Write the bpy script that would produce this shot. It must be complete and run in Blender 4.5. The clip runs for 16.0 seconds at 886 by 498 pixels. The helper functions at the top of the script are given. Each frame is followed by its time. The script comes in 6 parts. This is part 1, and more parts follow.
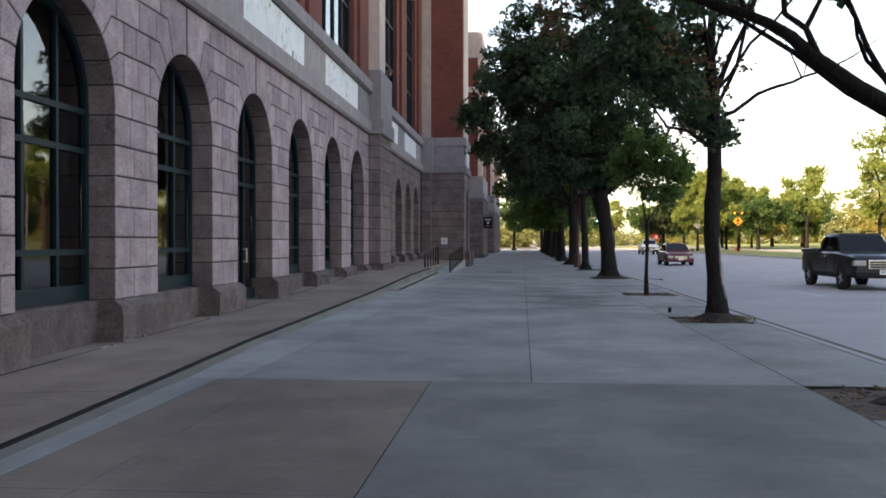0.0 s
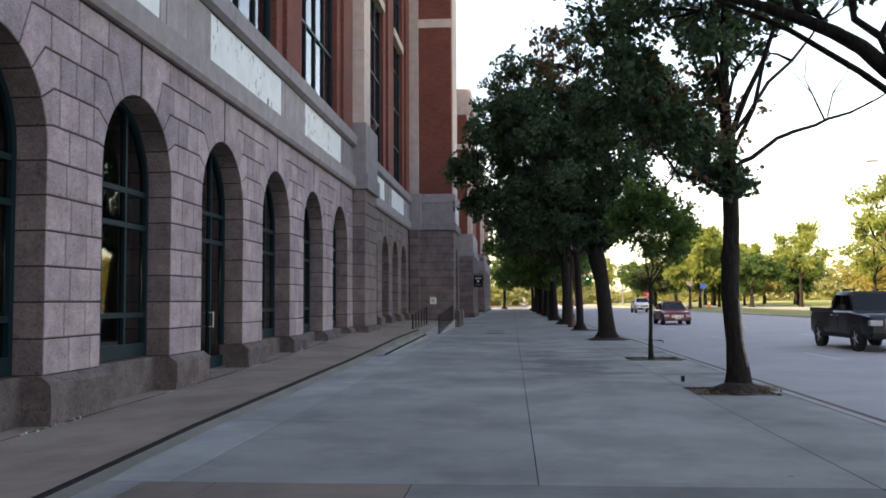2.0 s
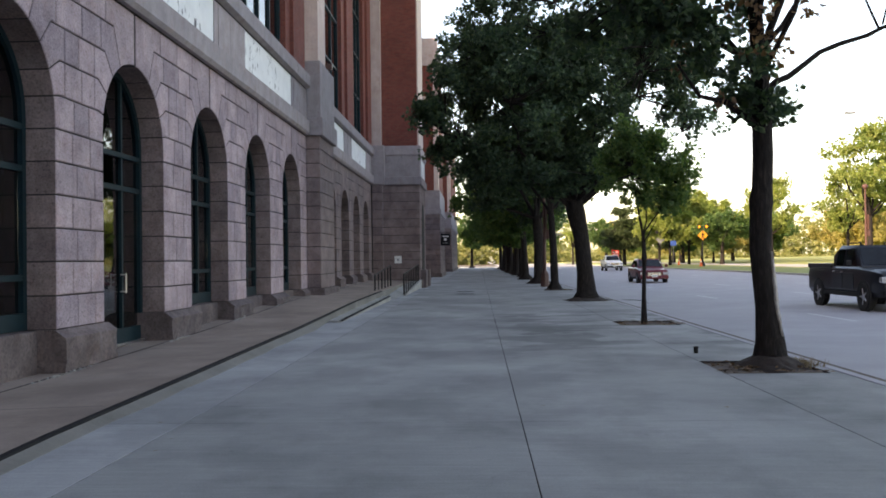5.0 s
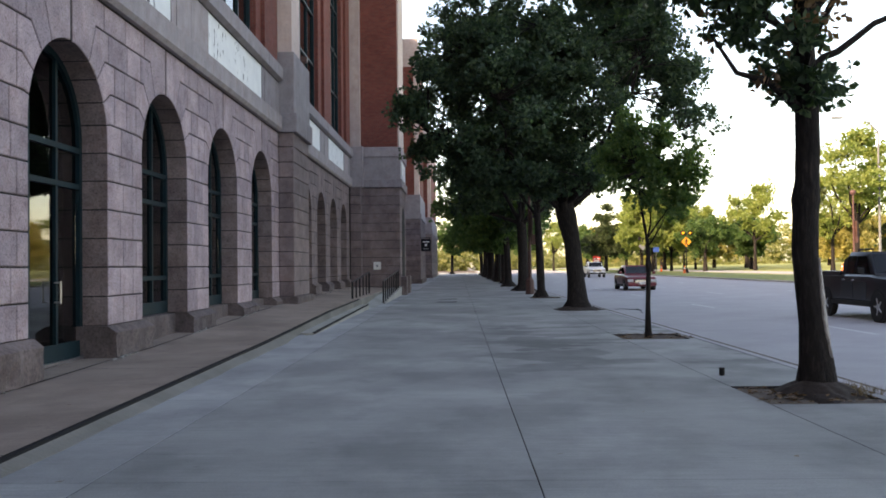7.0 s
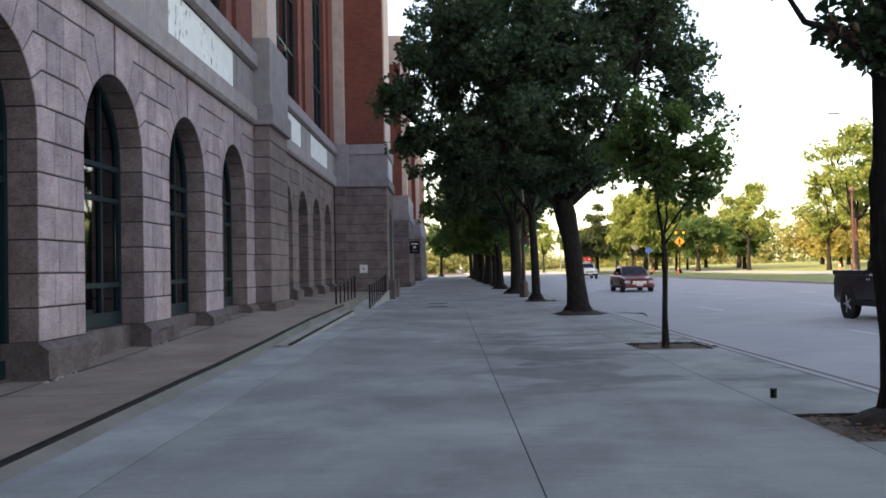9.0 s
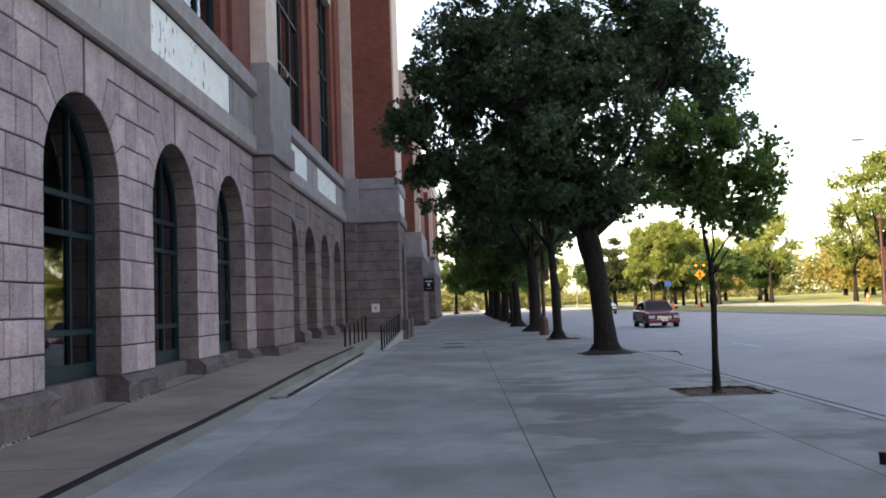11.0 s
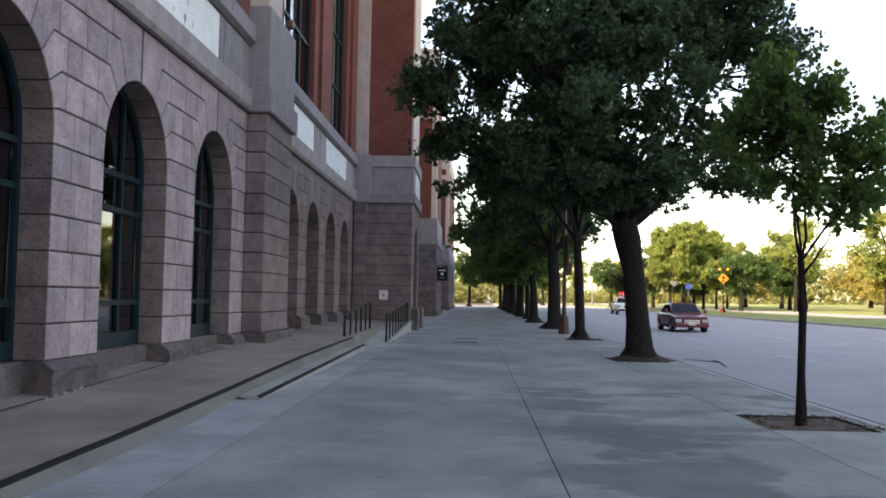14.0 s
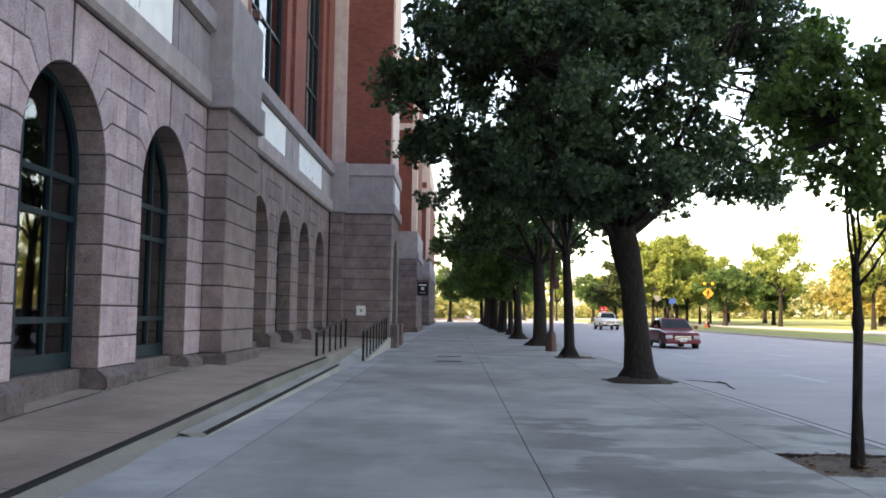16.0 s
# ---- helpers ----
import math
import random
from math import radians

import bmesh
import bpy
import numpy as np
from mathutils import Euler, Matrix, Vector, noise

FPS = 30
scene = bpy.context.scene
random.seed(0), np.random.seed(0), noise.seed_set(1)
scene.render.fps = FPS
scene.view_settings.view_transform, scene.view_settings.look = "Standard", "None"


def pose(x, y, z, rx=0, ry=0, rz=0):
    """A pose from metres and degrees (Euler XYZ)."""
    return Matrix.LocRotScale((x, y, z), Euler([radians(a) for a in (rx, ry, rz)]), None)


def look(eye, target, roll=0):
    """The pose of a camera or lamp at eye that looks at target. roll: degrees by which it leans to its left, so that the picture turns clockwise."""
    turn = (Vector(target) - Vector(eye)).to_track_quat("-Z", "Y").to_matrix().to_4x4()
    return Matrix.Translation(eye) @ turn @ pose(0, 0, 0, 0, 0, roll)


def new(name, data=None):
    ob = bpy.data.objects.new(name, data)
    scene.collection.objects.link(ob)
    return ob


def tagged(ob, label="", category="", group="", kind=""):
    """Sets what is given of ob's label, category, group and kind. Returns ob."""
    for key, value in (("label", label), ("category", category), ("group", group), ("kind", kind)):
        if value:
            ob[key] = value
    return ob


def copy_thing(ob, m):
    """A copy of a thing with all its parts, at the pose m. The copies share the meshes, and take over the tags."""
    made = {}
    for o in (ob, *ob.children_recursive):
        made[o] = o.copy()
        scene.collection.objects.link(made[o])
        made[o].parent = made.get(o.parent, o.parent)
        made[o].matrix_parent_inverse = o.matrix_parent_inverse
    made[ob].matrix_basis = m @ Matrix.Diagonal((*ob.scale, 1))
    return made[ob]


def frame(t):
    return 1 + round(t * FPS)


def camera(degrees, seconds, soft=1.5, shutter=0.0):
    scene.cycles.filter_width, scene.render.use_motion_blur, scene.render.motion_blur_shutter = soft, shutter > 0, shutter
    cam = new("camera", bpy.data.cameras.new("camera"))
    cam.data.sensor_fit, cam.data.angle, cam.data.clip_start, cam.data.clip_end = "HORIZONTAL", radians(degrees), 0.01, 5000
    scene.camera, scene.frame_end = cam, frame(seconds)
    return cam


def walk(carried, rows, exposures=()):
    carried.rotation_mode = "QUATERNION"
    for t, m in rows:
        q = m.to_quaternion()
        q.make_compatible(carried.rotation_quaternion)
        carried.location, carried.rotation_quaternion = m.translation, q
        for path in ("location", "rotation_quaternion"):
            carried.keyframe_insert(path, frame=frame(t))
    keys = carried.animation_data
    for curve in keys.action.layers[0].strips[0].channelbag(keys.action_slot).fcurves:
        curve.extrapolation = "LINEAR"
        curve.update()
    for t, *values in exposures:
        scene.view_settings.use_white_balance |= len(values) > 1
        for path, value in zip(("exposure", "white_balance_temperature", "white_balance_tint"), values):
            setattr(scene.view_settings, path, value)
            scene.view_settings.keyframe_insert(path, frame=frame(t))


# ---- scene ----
cam = camera(52.1, 16.0, 1.75)
PATH = [
    (0, (0.146, -0.207, 1.421), (-0.029, 1.786, 1.407), -0.0),
    (0.5, (0.145, 0.201, 1.467), (-0.052, 2.19, 1.526), -0.1),
    (1, (0.054, 0.739, 1.476), (-0.11, 2.73, 1.585), 0.2),
    (1.5, (0.041, 1.144, 1.476), (-0.115, 3.133, 1.606), -0.9),
    (2, (0.044, 1.618, 1.485), (-0.108, 3.609, 1.6), -0.3),
    (2.5, (-0.025, 2.089, 1.51), (-0.159, 4.082, 1.62), -0.1),
    (3, (0.016, 2.624, 1.473), (-0.141, 4.615, 1.585), 0.1),
    (3.5, (-0.041, 3.204, 1.447), (-0.15, 5.199, 1.539), -0.8),
    (4, (-0.101, 3.555, 1.442), (-0.215, 5.551, 1.505), -1.3),
    (4.5, (-0.111, 4.154, 1.441), (-0.226, 6.15, 1.47), -0.8),
    (4.7, (-0.11, 4.398, 1.443), (-0.2, 6.396, 1.468), -0.9),
    (6.8, (-0.29, 6.404, 1.475), (-0.347, 8.403, 1.512), -0.4),
    (7, (-0.285, 6.663, 1.459), (-0.319, 8.663, 1.497), -0.6),
    (7.5, (-0.276, 7.254, 1.446), (-0.286, 9.254, 1.461), -1.1),
    (8, (-0.282, 7.752, 1.444), (-0.276, 9.752, 1.434), -1.0),
    (8.5, (-0.336, 8.277, 1.446), (-0.265, 10.276, 1.444), -1.5),
    (9, (-0.359, 8.74, 1.461), (-0.368, 10.74, 1.504), -1.1),
    (9.2, (-0.372, 8.911, 1.443), (-0.409, 10.91, 1.507), -0.7),
    (11.3, (-0.407, 11.033, 1.474), (-0.447, 13.029, 1.601), -2.2),
    (11.5, (-0.382, 11.286, 1.453), (-0.436, 13.281, 1.578), -1.9),
    (12, (-0.448, 11.769, 1.454), (-0.484, 13.764, 1.58), -1.1),
    (12.5, (-0.448, 12.161, 1.456), (-0.505, 14.155, 1.6), -1.2),
    (13, (-0.433, 12.725, 1.465), (-0.53, 14.718, 1.608), -0.4),
    (13.5, (-0.476, 13.281, 1.464), (-0.535, 15.276, 1.596), -0.2),
    (14, (-0.483, 13.726, 1.452), (-0.555, 15.722, 1.559), 1.0),
    (14.5, (-0.514, 14.165, 1.442), (-0.535, 16.164, 1.521), 1.1),
    (15, (-0.514, 14.67, 1.439), (-0.514, 16.669, 1.511), 0.1),
    (15.5, (-0.495, 15.13, 1.448), (-0.563, 17.127, 1.54), 1.2),
    (16, (-0.576, 15.682, 1.468), (-0.605, 17.677, 1.609), 0.9),
]
walk(cam, [(t, look(eye, target, roll)) for t, eye, target, roll in PATH], [(0, 1.8, 8600, 18), (3.5, 1.88, 8600, 18), (9, 1.9, 8450, 18), (12.5, 1.92, 8350, 18), (14.5, 1.97, 8400, 18), (15, 1.98, 8450, 18), (15.5, 2.28, 8500, 18), (16, 2.34, 8600, 18)])

# ---- world, sun, exposure ----
SUN_ELEV, SUN_AZ = radians(27), radians(-128)     # azimuth of the sun seen from above, clockwise from +y
world = bpy.data.worlds.new("world")
scene.world = world
world.use_nodes = True
wn = world.node_tree
sky = wn.nodes.new("ShaderNodeTexSky")
sky.sky_type, sky.sun_disc, sky.sun_elevation, sky.sun_rotation = "NISHITA", False, SUN_ELEV, SUN_AZ
sky.air_density, sky.dust_density, sky.ozone_density = 1.0, 1.3, 0.8
wn.links.new(sky.outputs[0], wn.nodes["Background"].inputs[0])
wn.nodes["Background"].inputs[1].default_value = 0.15
sun = new("sun", bpy.data.lights.new("sun", "SUN"))
sun.data.energy, sun.data.angle, sun.data.color = 3.5, radians(0.6), (1.0, 0.86, 0.66)
toward = Vector((math.sin(SUN_AZ) * math.cos(SUN_ELEV), math.cos(SUN_AZ) * math.cos(SUN_ELEV), math.sin(SUN_ELEV)))
sun.matrix_world = look(toward * 100, (0, 0, 0))


# ---- materials ----
class Mat:
    """A small builder for node materials."""
    def __init__(self, name, rough=0.8, metal=0.0, spec=0.4):
        self.m = bpy.data.materials.new(name)
        self.m.use_nodes = True
        self.t = self.m.node_tree
        self.b = self.t.nodes["Principled BSDF"]
        self.b.inputs["Roughness"].default_value = rough
        self.b.inputs["Metallic"].default_value = metal
        self.b.inputs["Specular IOR Level"].default_value = spec
        self.geo = self.t.nodes.new("ShaderNodeNewGeometry")

    def put(self, a, b):
        self.t.links.new(a, b)

    def node(self, kind, **values):
        n = self.t.nodes.new("ShaderNode" + kind)
        for k, v in values.items():
            n.inputs[k].default_value = v
        return n

    def stretch(self, sx, sy, sz):
        n = self.node("Mapping")
        n.inputs["Scale"].default_value = (sx, sy, sz)
        self.put(self.geo.outputs["Position"], n.inputs["Vector"])
        return n.outputs[0]

    def noise(self, scale, detail=4.0, rough=0.6, vec=None):
        n = self.node("TexNoise", Scale=scale, Detail=detail, Roughness=rough)
        self.put(vec or self.geo.outputs["Position"], n.inputs["Vector"])
        return n.outputs[0]

    def ramp(self, fac, stops):
        n = self.node("ValToRGB")
        e = n.color_ramp.elements
        while len(e) < len(stops):
            e.new(0.5)
        for k, (p, c) in zip(e, stops):
            k.position, k.color = p, (*c, 1) if len(c) == 3 else c
        self.put(fac, n.inputs[0])
        return n.outputs[0]

    def mix(self, fac, a, b, kind="MIX"):
        n = self.t.nodes.new("ShaderNodeMix")
        n.data_type, n.blend_type = "RGBA", kind
        for v, k in ((fac, 0), (a, 6), (b, 7)):
            if isinstance(v, (int, float)):
                n.inputs[k].default_value = v
            elif isinstance(v, tuple):
                n.inputs[k].default_value = (*v, 1)
            else:
                self.put(v, n.inputs[k])
        return n.outputs[2]

    def math(self, op, a, b=0.0):
        n = self.t.nodes.new("ShaderNodeMath")
        n.operation = op
        for v, k in ((a, 0), (b, 1)):
            if isinstance(v, (int, float)):
                n.inputs[k].default_value = v
            else:
                self.put(v, n.inputs[k])
        return n.outputs[0]

    def xyz(self):
        n = self.node("SeparateXYZ")
        self.put(self.geo.outputs["Position"], n.inputs[0])
        return n.outputs

    def colour(self, c):
        if isinstance(c, tuple):
            self.b.inputs["Base Color"].default_value = (*c, 1)
        else:
            self.put(c, self.b.inputs["Base Color"])

    def bump(self, h, strength=0.3, dist=0.01):
        n = self.node("Bump", Strength=strength, Distance=dist)
        self.put(h, n.inputs["Height"])
        self.put(n.outputs[0], self.b.inputs["Normal"])

    def object_random(self):
        return self.t.nodes.new("ShaderNodeObjectInfo").outputs["Random"]


def simple(name, c, rough=0.6, metal=0.0, spec=0.4, vary=0.12, scale=6.0):
    k = Mat(name, rough, metal, spec)
    f = k.noise(scale, 5)
    k.colour(k.ramp(f, [(0.3, tuple(v * (1 - vary) for v in c)), (0.7, tuple(min(1, v * (1 + vary)) for v in c))]))
    return k.m


def stone(name, dark, light, speck=0.5, bump=0.25, coarse=55):
    k = Mat(name, 0.85, 0, 0.3)
    big = k.ramp(k.noise(2.2, 6, 0.65), [(0.32, dark), (0.68, light)])
    grain = k.ramp(k.noise(coarse, 3, 0.7), [(0.3, (0.55, 0.55, 0.55)), (0.5, (0.95, 0.95, 0.95)), (0.75, (1.25, 1.2, 1.2))])
    c = k.mix(speck, big, grain, "MULTIPLY")
    tone = k.ramp(k.object_random(), [(0, (0.80, 0.79, 0.82)), (0.5, (0.97, 0.95, 0.95)), (1, (1.12, 1.08, 1.07))])
    c = k.mix(1.0, c, tone, "MULTIPLY")
    drip = k.ramp(k.noise(1.0, 5, 0.7, k.stretch(5, 5, 0.5)), [(0.42, (0.8, 0.79, 0.78)), (0.6, (1, 1, 1))])
    c = k.mix(0.4, c, drip, "MULTIPLY")
    rust = k.ramp(k.noise(3.2, 6, 0.7), [(0.5, (1, 1, 1)), (0.68, (0.92, 0.83, 0.80))])
    c = k.mix(0.8, c, rust, "MULTIPLY")
    pits = k.ramp(k.noise(coarse * 0.42, 2, 0.55), [(0.27, (0.5, 0.49, 0.49)), (0.36, (1, 1, 1))])
    c = k.mix(0.75, c, pits, "MULTIPLY")
    scuff = k.ramp(k.noise(6.0, 5, 0.75), [(0.60, (1, 1, 1)), (0.70, (1.14, 1.12, 1.12))])
    c = k.mix(0.6, c, scuff, "MULTIPLY")
    k.colour(c)
    k.bump(k.noise(coarse * 0.6, 4, 0.7), bump, 0.01)
    return k.m


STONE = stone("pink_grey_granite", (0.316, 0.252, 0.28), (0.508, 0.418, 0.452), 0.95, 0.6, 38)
# browner pier granite; on the walls beyond, its dark tone also paints tree shade
BROWN_STONE = stone("brown_shade_toned_granite", (0.165, 0.131, 0.133), (0.275, 0.223, 0.226), 0.7, 0.4)
# darker, browner granite for the sides of the blocks
JAMB_STONE = stone("coarse_brown_granite", (0.17, 0.132, 0.13), (0.31, 0.25, 0.248), 0.95, 0.8, 32)
ROUGH_STONE = stone("rough_hewn_granite", (0.10, 0.081, 0.081), (0.20, 0.163, 0.162), 0.9, 1.0, 22)
BAND_STONE = stone("smooth_band_stone", (0.285, 0.258, 0.272), (0.38, 0.346, 0.362), 0.3, 0.1, 70)
BEIGE_STONE = stone("beige_cast_stone", (0.52, 0.42, 0.39), (0.62, 0.52, 0.48), 0.2, 0.1, 60)
JOINT = simple("dark_joint", (0.035, 0.03, 0.03), 0.95)


def brick_material():
    k = Mat("red_brick", 0.88, 0, 0.25)
    x, y, z = k.xyz()
    run = k.math("ADD", x, y)
    v = k.node("CombineXYZ")
    k.put(run, v.inputs[0])
    k.put(z, v.inputs[1])
    br = k.node("TexBrick", Scale=1.0)
    br.inputs["Brick Width"].default_value = 0.21
    br.inputs["Row Height"].default_value = 0.075
    br.inputs["Mortar Size"].default_value = 0.006
    br.inputs["Color1"].default_value = (0.205, 0.056, 0.043, 1)
    br.inputs["Color2"].default_value = (0.15, 0.04, 0.033, 1)
    br.inputs["Mortar"].default_value = (0.16, 0.095, 0.08, 1)
    k.put(v.outputs[0], br.inputs["Vector"])
    tone = k.ramp(k.noise(0.7, 5), [(0.3, (0.82, 0.82, 0.82)), (0.7, (1.1, 1.1, 1.1))])
    k.colour(k.mix(1.0, br.outputs[0], tone, "MULTIPLY"))
    k.bump(br.outputs[1], -0.4, 0.006)
    return k.m


BRICK = brick_material()


def concrete(name, a, b, stains=True, tint=None):
    k = Mat(name, 0.82, 0, 0.3)
    base = k.ramp(k.noise(0.55, 6, 0.6), [(0.28, a), (0.72, b)])
    fine = k.ramp(k.noise(60, 4, 0.75), [(0.3, (0.76, 0.76, 0.76)), (0.7, (1.15, 1.15, 1.15))])
    c = k.mix(0.8, base, fine, "MULTIPLY")
    broom = k.ramp(k.noise(3.0, 4, 0.7, k.stretch(0.35, 9, 1)), [(0.35, (0.89, 0.89, 0.89)), (0.65, (1.09, 1.09, 1.09))])
    c = k.mix(0.8, c, broom, "MULTIPLY")
    tone = k.ramp(k.object_random(), [(0, (0.93, 0.93, 0.93)), (1, (1.05, 1.05, 1.05))])
    c = k.mix(1.0, c, tone, "MULTIPLY")
    if stains:
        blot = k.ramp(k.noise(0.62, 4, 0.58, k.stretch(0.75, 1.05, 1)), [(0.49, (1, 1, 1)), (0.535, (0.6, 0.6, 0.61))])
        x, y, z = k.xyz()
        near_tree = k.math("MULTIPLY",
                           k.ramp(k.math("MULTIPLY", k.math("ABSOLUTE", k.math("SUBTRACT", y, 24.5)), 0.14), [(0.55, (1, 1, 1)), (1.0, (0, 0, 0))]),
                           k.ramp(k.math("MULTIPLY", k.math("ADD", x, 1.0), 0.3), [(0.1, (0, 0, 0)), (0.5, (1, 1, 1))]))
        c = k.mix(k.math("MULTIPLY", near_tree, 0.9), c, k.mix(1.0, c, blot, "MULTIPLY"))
        worn = k.ramp(k.noise(0.9, 5, 0.65, k.stretch(0.8, 0.55, 1)), [(0.44, (1, 1, 1)), (0.60, (0.70, 0.70, 0.71))])
        c = k.mix(0.75, c, worn, "MULTIPLY")
        pale = k.ramp(k.noise(2.4, 3, 0.6, k.stretch(0.5, 3.2, 1)), [(0.62, (1, 1, 1)), (0.74, (1.13, 1.13, 1.14))])
        c = k.mix(0.7, c, pale, "MULTIPLY")
        spots = k.ramp(k.noise(7.0, 2, 0.5), [(0.72, (1, 1, 1)), (0.76, (0.72, 0.72, 0.72))])
        c = k.mix(0.6, c, spots, "MULTIPLY")
        wide = k.ramp(k.noise(0.23, 5, 0.6), [(0.38, (0.74, 0.74, 0.75)), (0.6, (1.06, 1.06, 1.06))])
        c = k.mix(0.7, c, wide, "MULTIPLY")
    k.colour(c)
    k.bump(k.noise(120, 3), 0.15, 0.004)
    return k.m


CONCRETE = concrete("pale_concrete", (0.262, 0.27, 0.268), (0.36, 0.366, 0.36))
PALE_CONCRETE = concrete("paler_concrete", (0.305, 0.315, 0.32), (0.42, 0.428, 0.428))
DARK_CONCRETE = concrete("brownish_concrete", (0.192, 0.157, 0.134), (0.27, 0.225, 0.193))
MID_CONCRETE = concrete("worn_grey_concrete", (0.18, 0.18, 0.174), (0.255, 0.255, 0.246))
STRIP_CONCRETE = concrete("weathered_concrete", (0.26, 0.198, 0.165), (0.352, 0.277, 0.233), True)
APRON_CONCRETE = concrete("mossy_concrete", (0.12, 0.115, 0.104), (0.225, 0.216, 0.197), False)
KERB_CONCRETE = concrete("kerb_concrete", (0.27, 0.265, 0.25), (0.40, 0.39, 0.36), False)
ROAD_MAT = concrete("road_concrete", (0.315, 0.305, 0.322), (0.395, 0.385, 0.404), False)
NOSING = simple("black_nosing_strip", (0.013, 0.013, 0.015), 0.85, 0.0, 0.15)
LINE_PAINT = simple("worn_white_paint", (0.46, 0.46, 0.47), 0.7, vary=0.25, scale=20)
GRASS_SOIL = simple("lawn_soil", (0.21, 0.235, 0.075), 0.95, vary=0.3, scale=3)
SOIL = simple("tree_pit_soil", (0.10, 0.075, 0.06), 0.95, vary=0.4, scale=14)
MULCH = simple("bark_mulch", (0.032, 0.023, 0.019), 0.95, vary=0.5, scale=40)
FRAME_MAT = simple("dark_teal_metal", (0.006, 0.022, 0.029), 0.5, 0.0, 0.2)
BLACK_METAL = simple("black_painted_metal", (0.010, 0.010, 0.012), 0.6, 0.0, 0.2)
BROWN_METAL = simple("brown_painted_metal", (0.085, 0.04, 0.035), 0.5)
STEEL = simple("brushed_steel", (0.55, 0.55, 0.56), 0.3, 1.0)
# near-black colour stands in for the darkness of unlit rooms
DARK_ROOM = simple("painted_dark_interior", (0.014, 0.013, 0.013), 0.9)
RUBBER = simple("black_rubber", (0.018, 0.018, 0.018), 0.85)
SCAR = simple("bare_weathered_wood", (0.30, 0.27, 0.25), 0.85, vary=0.35, scale=18)
STRAW = simple("dry_straw", (0.24, 0.18, 0.10), 0.9, vary=0.3, scale=12)
WHITE_PLATE = simple("white_plate", (0.7, 0.72, 0.72), 0.5)


def panel_material():
    k = Mat("weathered_white_panel", 0.7, 0, 0.3)
    base = k.ramp(k.noise(2.0, 5), [(0.3, (0.72, 0.73, 0.74)), (0.7, (0.83, 0.84, 0.84))])
    streak = k.noise(1.0, 4, 0.65, k.stretch(8, 8, 3))
    patch = k.noise(0.8, 2, 0.5)
    mask = k.math("MULTIPLY", k.ramp(streak, [(0.60, (0, 0, 0)), (0.62, (1, 1, 1))]), k.ramp(patch, [(0.47, (0, 0, 0)), (0.55, (1, 1, 1))]))
    k.colour(k.mix(mask, base, (0.12, 0.115, 0.12)))
    k.bump(streak, 0.1, 0.004)
    return k.m


PANEL = panel_material()


def glass_material(name, tint, rough=0.015):
    k = Mat(name, rough, 0, 0.5)
    k.b.inputs["Transmission Weight"].default_value = 1.0
    k.b.inputs["IOR"].default_value = 1.6
    k.b.inputs["Base Color"].default_value = (*tint, 1)
    wob = k.noise(0.9, 2)
    k.bump(wob, 0.05, 0.01)
    return k.m


GLASS = glass_material("dark_window_glass", (0.35, 0.38, 0.40))
CAR_GLASS = simple("tinted_car_glass", (0.012, 0.016, 0.02), 0.05, 0.0, 0.9)


def bark_material():
    k = Mat("oak_bark", 0.95, 0, 0.2)
    f = k.noise(1.0, 5, 0.7, k.stretch(28, 28, 5))
    k.colour(k.ramp(f, [(0.3, (0.008, 0.0064, 0.0062)), (0.55, (0.023, 0.019, 0.018)), (0.8, (0.062, 0.053, 0.048))]))
    k.bump(f, 0.9, 0.03)
    return k.m


BARK = bark_material()


def leaf_material(name, a, b, c, glow=0.35):
    k = Mat(name, 0.55, 0, 0.35)
    rnd = k.geo.outputs["Random Per Island"]
    col = k.ramp(rnd, [(0.0, a), (0.6, b), (1.0, c)])
    patch = k.ramp(k.noise(0.5, 3), [(0.3, (0.72, 0.78, 0.75)), (0.7, (1.15, 1.1, 1.0))])
    col = k.mix(1.0, col, patch, "MULTIPLY")
    k.colour(col)
    tr = k.node("BsdfTranslucent")
    k.put(k.mix(1.0, col, (1.15, 1.3, 0.7), "MULTIPLY"), tr.inputs[0])
    m = k.node("MixShader")
    m.inputs[0].default_value = glow
    k.put(k.b.outputs[0], m.inputs[1])
    k.put(tr.outputs[0], m.inputs[2])
    k.put(m.outputs[0], k.t.nodes["Material Output"].inputs[0])
    return k.m


LEAF = leaf_material("oak_leaf", (0.028, 0.057, 0.042), (0.049, 0.091, 0.058), (0.089, 0.142, 0.072), 0.33)
LEAF_LIGHT = leaf_material("young_oak_leaf", (0.05, 0.105, 0.045), (0.09, 0.16, 0.06), (0.14, 0.205, 0.07), 0.5)
LEAF_DRY = leaf_material("dry_leaf", (0.10, 0.055, 0.035), (0.16, 0.085, 0.05), (0.2, 0.12, 0.07), 0.3)
# the pale tone puts sunlight into the elm leaf colour
LEAF_SUN = leaf_material("sun_tinted_elm_leaf", (0.18, 0.225, 0.08), (0.27, 0.315, 0.11), (0.375, 0.40, 0.15), 0.55)
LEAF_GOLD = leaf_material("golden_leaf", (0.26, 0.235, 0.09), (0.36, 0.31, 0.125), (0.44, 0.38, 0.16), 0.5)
# haze and sunlight are put into this distant leaf colour
LEAF_HAZE = leaf_material("haze_tinted_far_leaf", (0.19, 0.20, 0.095), (0.25, 0.255, 0.12), (0.33, 0.32, 0.16), 0.5)
LEAF_PINE = leaf_material("pine_needle", (0.03, 0.05, 0.022), (0.05, 0.075, 0.03), (0.075, 0.10, 0.04), 0.2)


